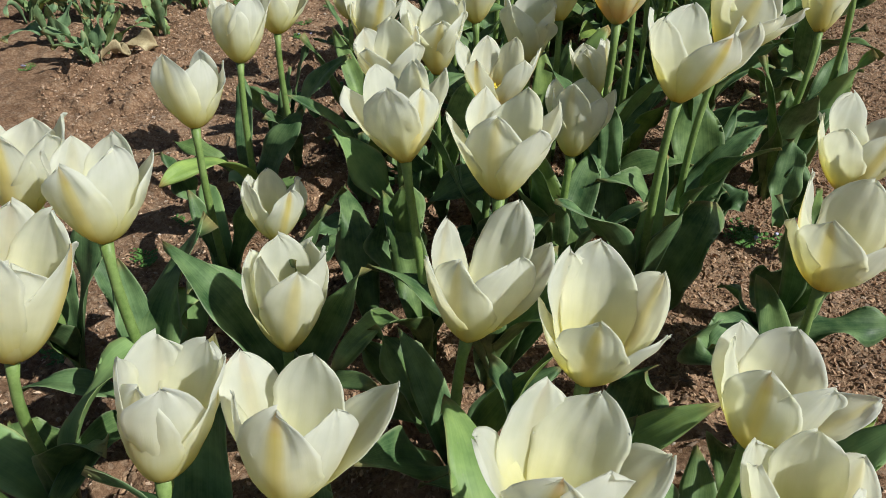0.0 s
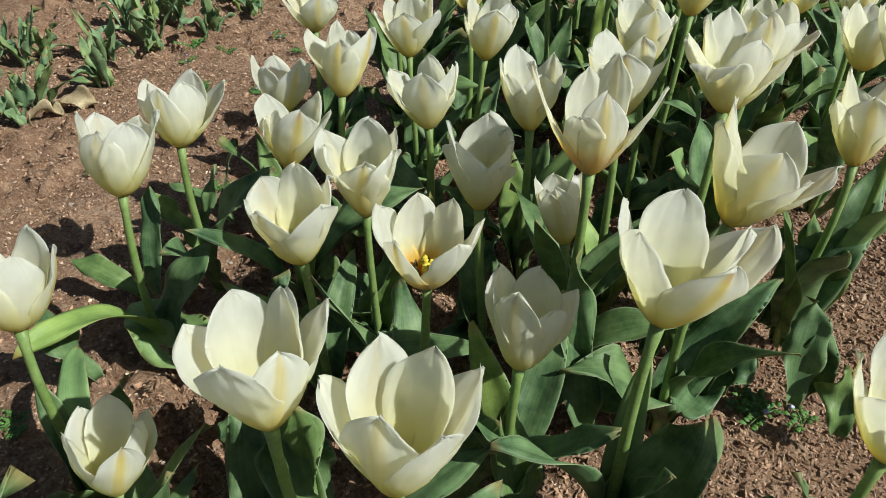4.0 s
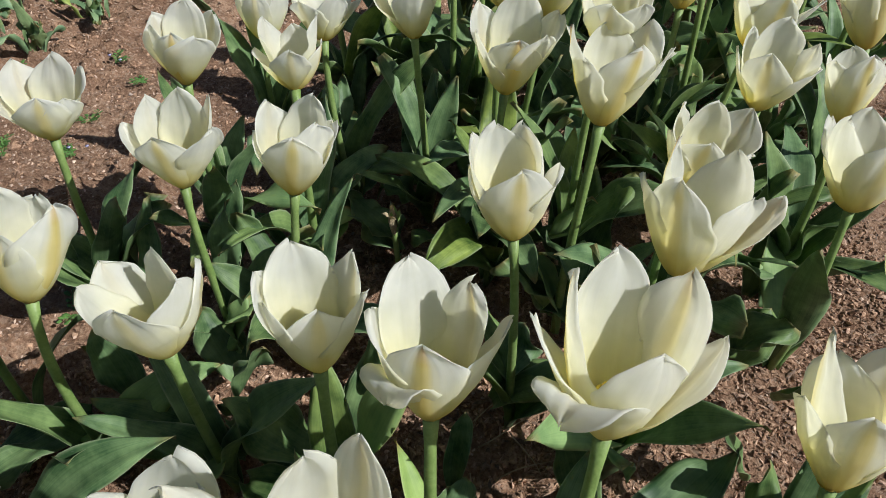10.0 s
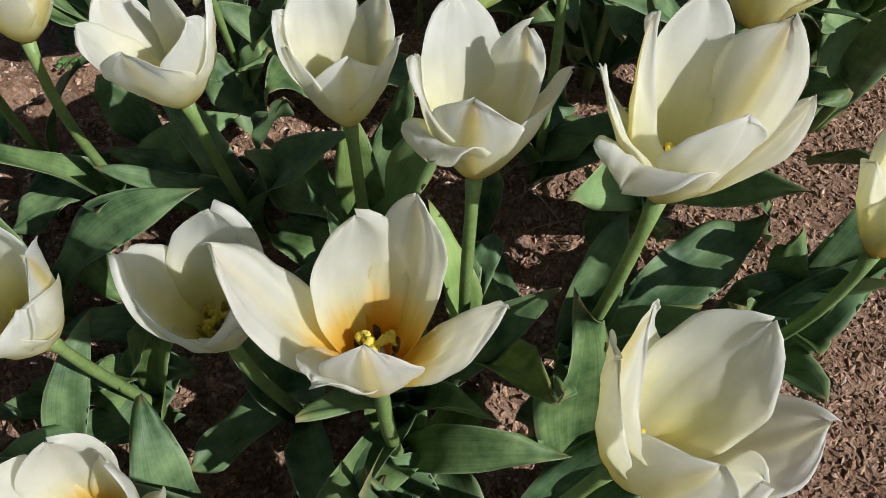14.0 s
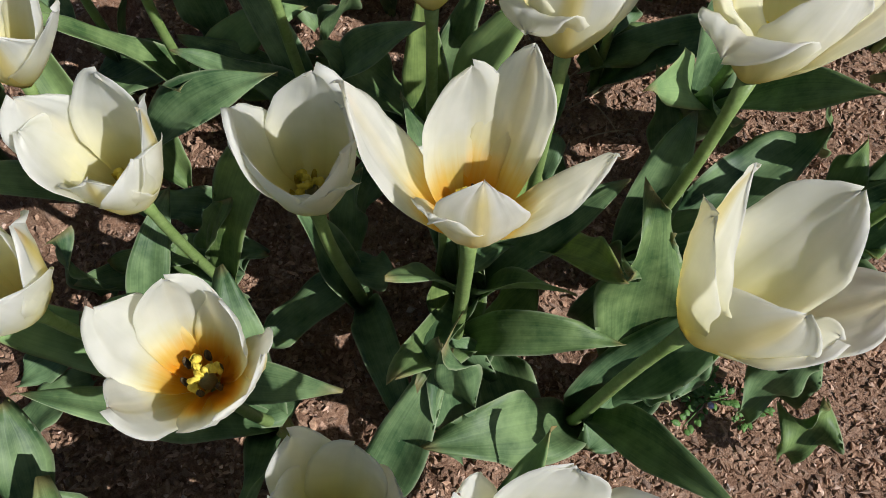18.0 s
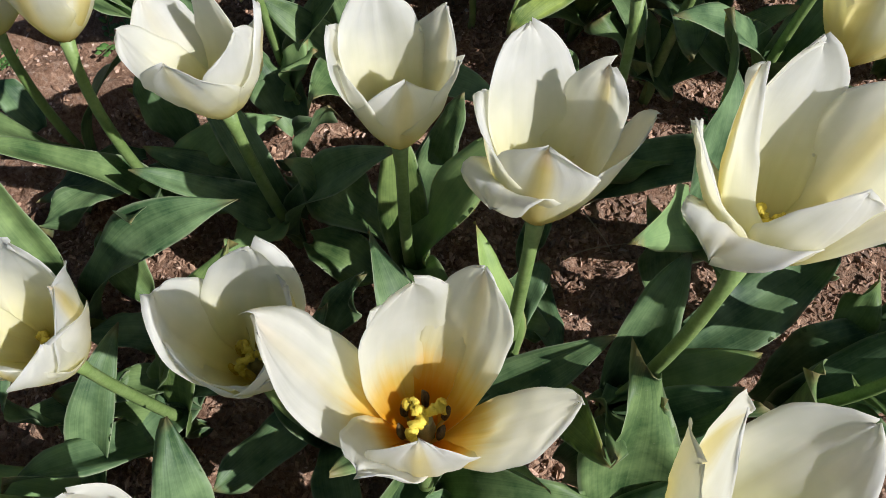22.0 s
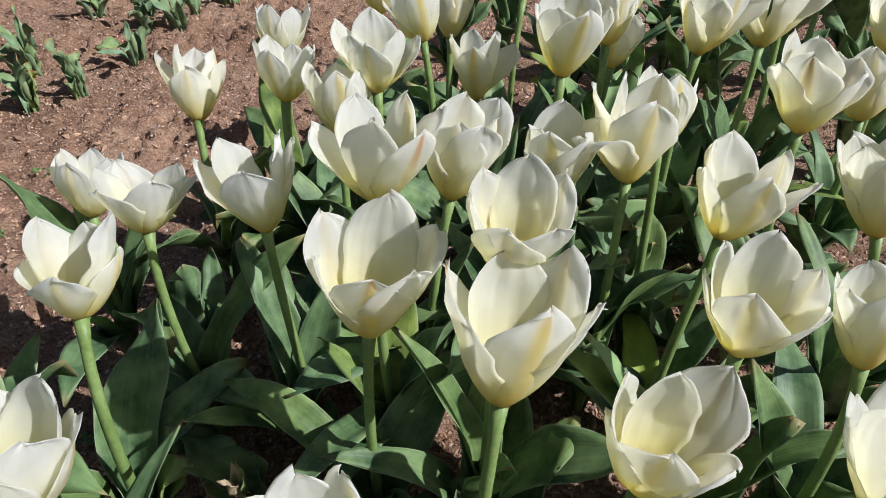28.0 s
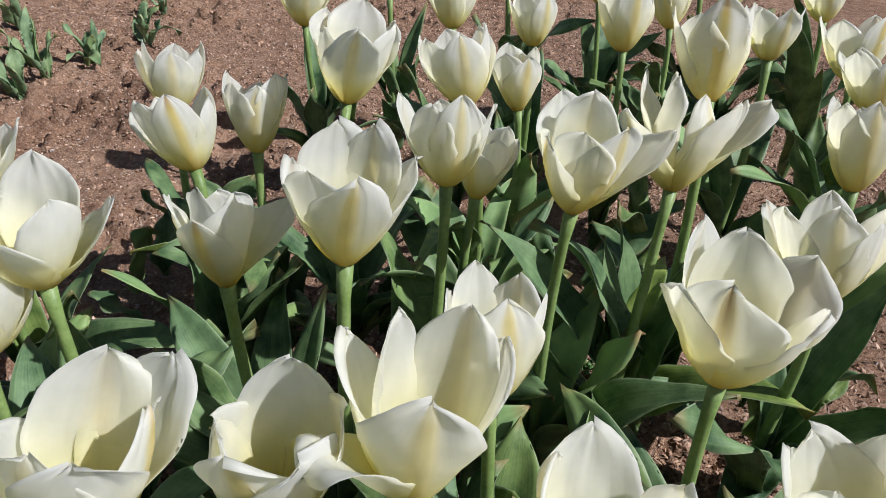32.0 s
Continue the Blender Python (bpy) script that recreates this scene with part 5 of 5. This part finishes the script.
p = tulip(0.496, 1.891, 0.343, 0.076, 0.035, (0.14, 0.08), few=7, tips=[(0.013, -0.035, 0.082), (0.017, 0.071, 0.080), (-0.021, 0.064, 0.072), (0.046, 0.060, 0.060), (0.048, 0.021, 0.068), (-0.015, 0.018, 0.067)])
blade(p, (0.520, 1.879, 0.060), (0.534, 1.867, 0.168), 0.034)
tulip(0.398, 1.922, 0.278, 0.074, 0.030, (0.03, 0.08), few=9)
p = tulip(0.618, 1.932, 0.322, 0.076, 0.038, (-0.25, 0.08), few=7)
blade(p, (0.568, 1.904, 0.024), (0.589, 1.930, 0.192), 0.067)
p = tulip(1.086, 1.972, 0.288, 0.064, 0.033, (-0.03, 0.08), few=7)
blade(p, (1.085, 1.944, 0.036), (1.136, 1.915, 0.120), 0.056)
p = tulip(0.292, 2.017, 0.284, 0.073, 0.034, (0.05, 0.08), few=5)
blade(p, (0.188, 2.015, 0.024), (0.234, 1.997, 0.144), 0.056, True)
blade(p, (0.227, 2.117, 0.036), (0.197, 2.089, 0.144), 0.045)
blade(p, (0.323, 2.081, 0.048), (0.253, 2.135, 0.144), 0.039)
blade(p, (0.214, 2.058, 0.024), (0.224, 2.090, 0.108), 0.056)
tulip(0.978, 2.028, 0.330, 0.059, 0.035, (0.03, 0.08), few=9)
p = tulip(0.689, 2.036, 0.269, 0.074, 0.030, (0.02, 0.08), few=6, tips=[(0.001, -0.011, 0.069), (-0.011, 0.038, 0.070), (0.021, 0.022, 0.070), (-0.025, 0.027, 0.060), (-0.017, -0.002, 0.071), (0.004, 0.032, 0.061)])
blade(p, (0.725, 1.948, 0.036), (0.709, 1.949, 0.168), 0.039)
blade(p, (0.788, 1.981, 0.036), (0.920, 2.027, 0.144), 0.056)
p = tulip(0.834, 2.117, 0.312, 0.079, 0.035, (0.02, 0.08), few=6)
blade(p, (0.877, 2.027, 0.036), (0.808, 1.963, 0.180), 0.045)
blade(p, (0.907, 2.116, 0.036), (0.900, 2.190, 0.144), 0.045)
tulip(0.732, 2.190, 0.296, 0.067, 0.031, (0.02, 0.08), few=9)
p = tulip(0.620, 2.195, 0.320, 0.064, 0.035, (0.05, 0.08), few=7)
blade(p, (0.481, 2.178, 0.024), (0.511, 2.293, 0.096), 0.056)
tulip(1.116, 2.064, 0.288, 0.075, 0.041, (0.0, 0.08), few=9)
tulip(0.960, 2.287, 0.288, 0.081, 0.034, (-0.05, 0.08), few=9)
tulip(1.216, 2.312, 0.288, 0.065, 0.035, (-0.03, 0.08), few=9)
tulip(0.407, 2.318, 0.288, 0.084, 0.042, (0.03, 0.08), few=9)
tulip(1.096, 2.386, 0.288, 0.066, 0.035, (-0.02, 0.08), few=9)
tulip(0.889, 2.436, 0.288, 0.065, 0.035, (-0.02, 0.08), few=9)
p = tulip(0.534, 2.483, 0.288, 0.070, 0.039, (0.0, 0.08), few=7)
blade(p, (0.446, 2.557, 0.024), (0.437, 2.671, 0.120), 0.056)
tulip(1.093, 2.504, 0.288, 0.059, 0.035, (-0.07, 0.08), few=9)
tulip(0.745, 2.514, 0.288, 0.064, 0.038, (-0.02, 0.08), few=9)

# ---- the next bed ----
NEXT_BED = ((-0.78, 1.79), (-0.70, 1.84), (-0.82, 1.99), (-0.69, 2.02), (-0.59, 1.97), (-0.84, 2.21), (-0.98, 2.21), (-0.67, 2.21), (-0.56, 2.21), (-0.73, 1.64), (-0.67, 2.38), (-0.82, 2.33), (-0.75, 2.07), (-0.52, 2.10), (-0.47, 2.28), (-0.40, 2.36), (-0.33, 2.52), (-0.81, 2.75), (-0.98, 2.67), (-0.83, 2.59), (-0.62, 2.59), (-0.72, 2.29), (-0.90, 2.46), (-0.97, 1.58), (-0.83, 1.46), (-0.82, 1.53), (-0.94, 1.79), (-0.72, 1.90), (-1.08, 1.83), (-0.97, 1.74), (-0.35, 2.96), (-0.23, 3.00), (-0.14, 3.14), (-0.58, 3.07), (-0.41, 2.80), (-1.10, 1.74), (-0.56, 2.46), (-0.94, 2.56), (-0.30, 2.76), (-1.09, 2.60), (-0.56, 2.87), (-0.30, 2.88), (-0.53, 3.29), (-0.17, 3.40))
for px, py in NEXT_BED:
    young_plant(px, py)

# ---- soil and litter ----
ground()
near_bed = lambda x, y: ((y > 0.45) & (y < 1.75) & (np.abs(x - 0.02 - 0.25 * y) < 0.50)).astype(float)
mulch_side = lambda x, y: np.clip(0.5 + 2.6 * (x + 0.14 - 0.27 * y), 0.03, 1)
litter("soil_crumbs", 40000, 0.0014, 0.0052, 0.6, CRUMB, "loose crumbs and small clods of brown soil", "soil crumbs", 5, lambda x, y: 1.12 - mulch_side(x, y))
litter("husk_flakes", 56000, 0.0026, 0.0070, 0.24, HUSK, "brown husk and bark flakes strewn over the bed", "mulch", 6, mulch_side, 0.55, 0.7)
litter("fine_mulch", 40000, 0.0022, 0.0058, 0.4, CRUMB, "fine brown crumbs between the tulip stems", "fine mulch", 7, near_bed, 0.7, 0.6)
litter("soil_clods", 2400, 0.004, 0.009, 0.65, CRUMB, "dry clods of reddish-brown soil lying loose", "soil clods", 11, lambda x, y: 1.1 - mulch_side(x, y))
litter("pale_flakes", 32000, 0.0014, 0.0036, 0.4, FLAKE, "pale tan flecks of husk strewn over the soil", "flakes", 12, lambda x, y: 1.1 - 0.7 * mulch_side(x, y))
litter("pebbles", 700, 0.0025, 0.005, 0.7, PEBBLE, "small pale pebbles lying on the soil", "pebbles", 9, lambda x, y: 0.6 * (1.1 - mulch_side(x, y)) + 0.05)
spent_bud(0.196, 1.307, 0.085)
weed(0.437, 0.767, 0.036, 2)
weed(0.481, 0.758, 0.030)
weed(0.419, 0.775, 0.024)
weed(0.740, 1.751, 0.042)
weed(0.730, 1.800, 0.030)
weed(-0.410, 1.915, 0.036, 2)
weed(-0.326, 1.850, 0.030)
weed(0.419, 0.788, 0.030)
weed(-0.494, 1.614, 0.024)
weed(-0.384, 1.714, 0.024)
weed(-0.589, 1.778, 0.030, 2)
weed(-0.504, 1.631, 0.024)
weed(-0.600, 1.858, 0.042)
weed(-0.523, 1.862, 0.036)
weed(-0.331, 2.041, 0.030)
weed(-0.372, 1.613, 0.024, 2)
weed(-0.220, 1.253, 0.036)
weed(0.737, 1.786, 0.030)
weed(0.912, 1.711, 0.036)
weed(0.479, 1.771, 0.036)
weed(0.695, 1.745, 0.036, 2)
weed(-0.011, 1.452, 0.024)
weed(-0.337, 1.206, 0.024)
weed(-0.397, 0.803, 0.022)
weed(-0.428, 0.731, 0.024)
weed(-0.599, 1.268, 0.024, 2)
weed(0.760, 1.853, 0.036)
weed(0.740, 1.768, 0.030)
weed(-0.432, 0.714, 0.024)
weed(-0.451, 0.533, 0.030)
weed(-0.968, 1.429, 0.024, 2)
weed(0.469, 1.196, 0.024)
straw(0.311, 1.026, 20, 0.072)
straw(0.282, 1.052, 75, 0.060)
straw(0.295, 1.068, 30, 0.084)
straw(0.330, 1.084, -60, 0.060)
straw(0.286, 1.025, 100, 0.060)
straw(0.286, 1.085, 40, 0.060)
straw(-0.310, 2.596, 10, 0.084)
straw(-0.332, 1.429, 60, 0.060)
straw(0.755, 1.451, 20, 0.048)
withered_leaf(-0.781, 1.511, 20, 0.090)
withered_leaf(-0.750, 1.490, 200, 0.072)
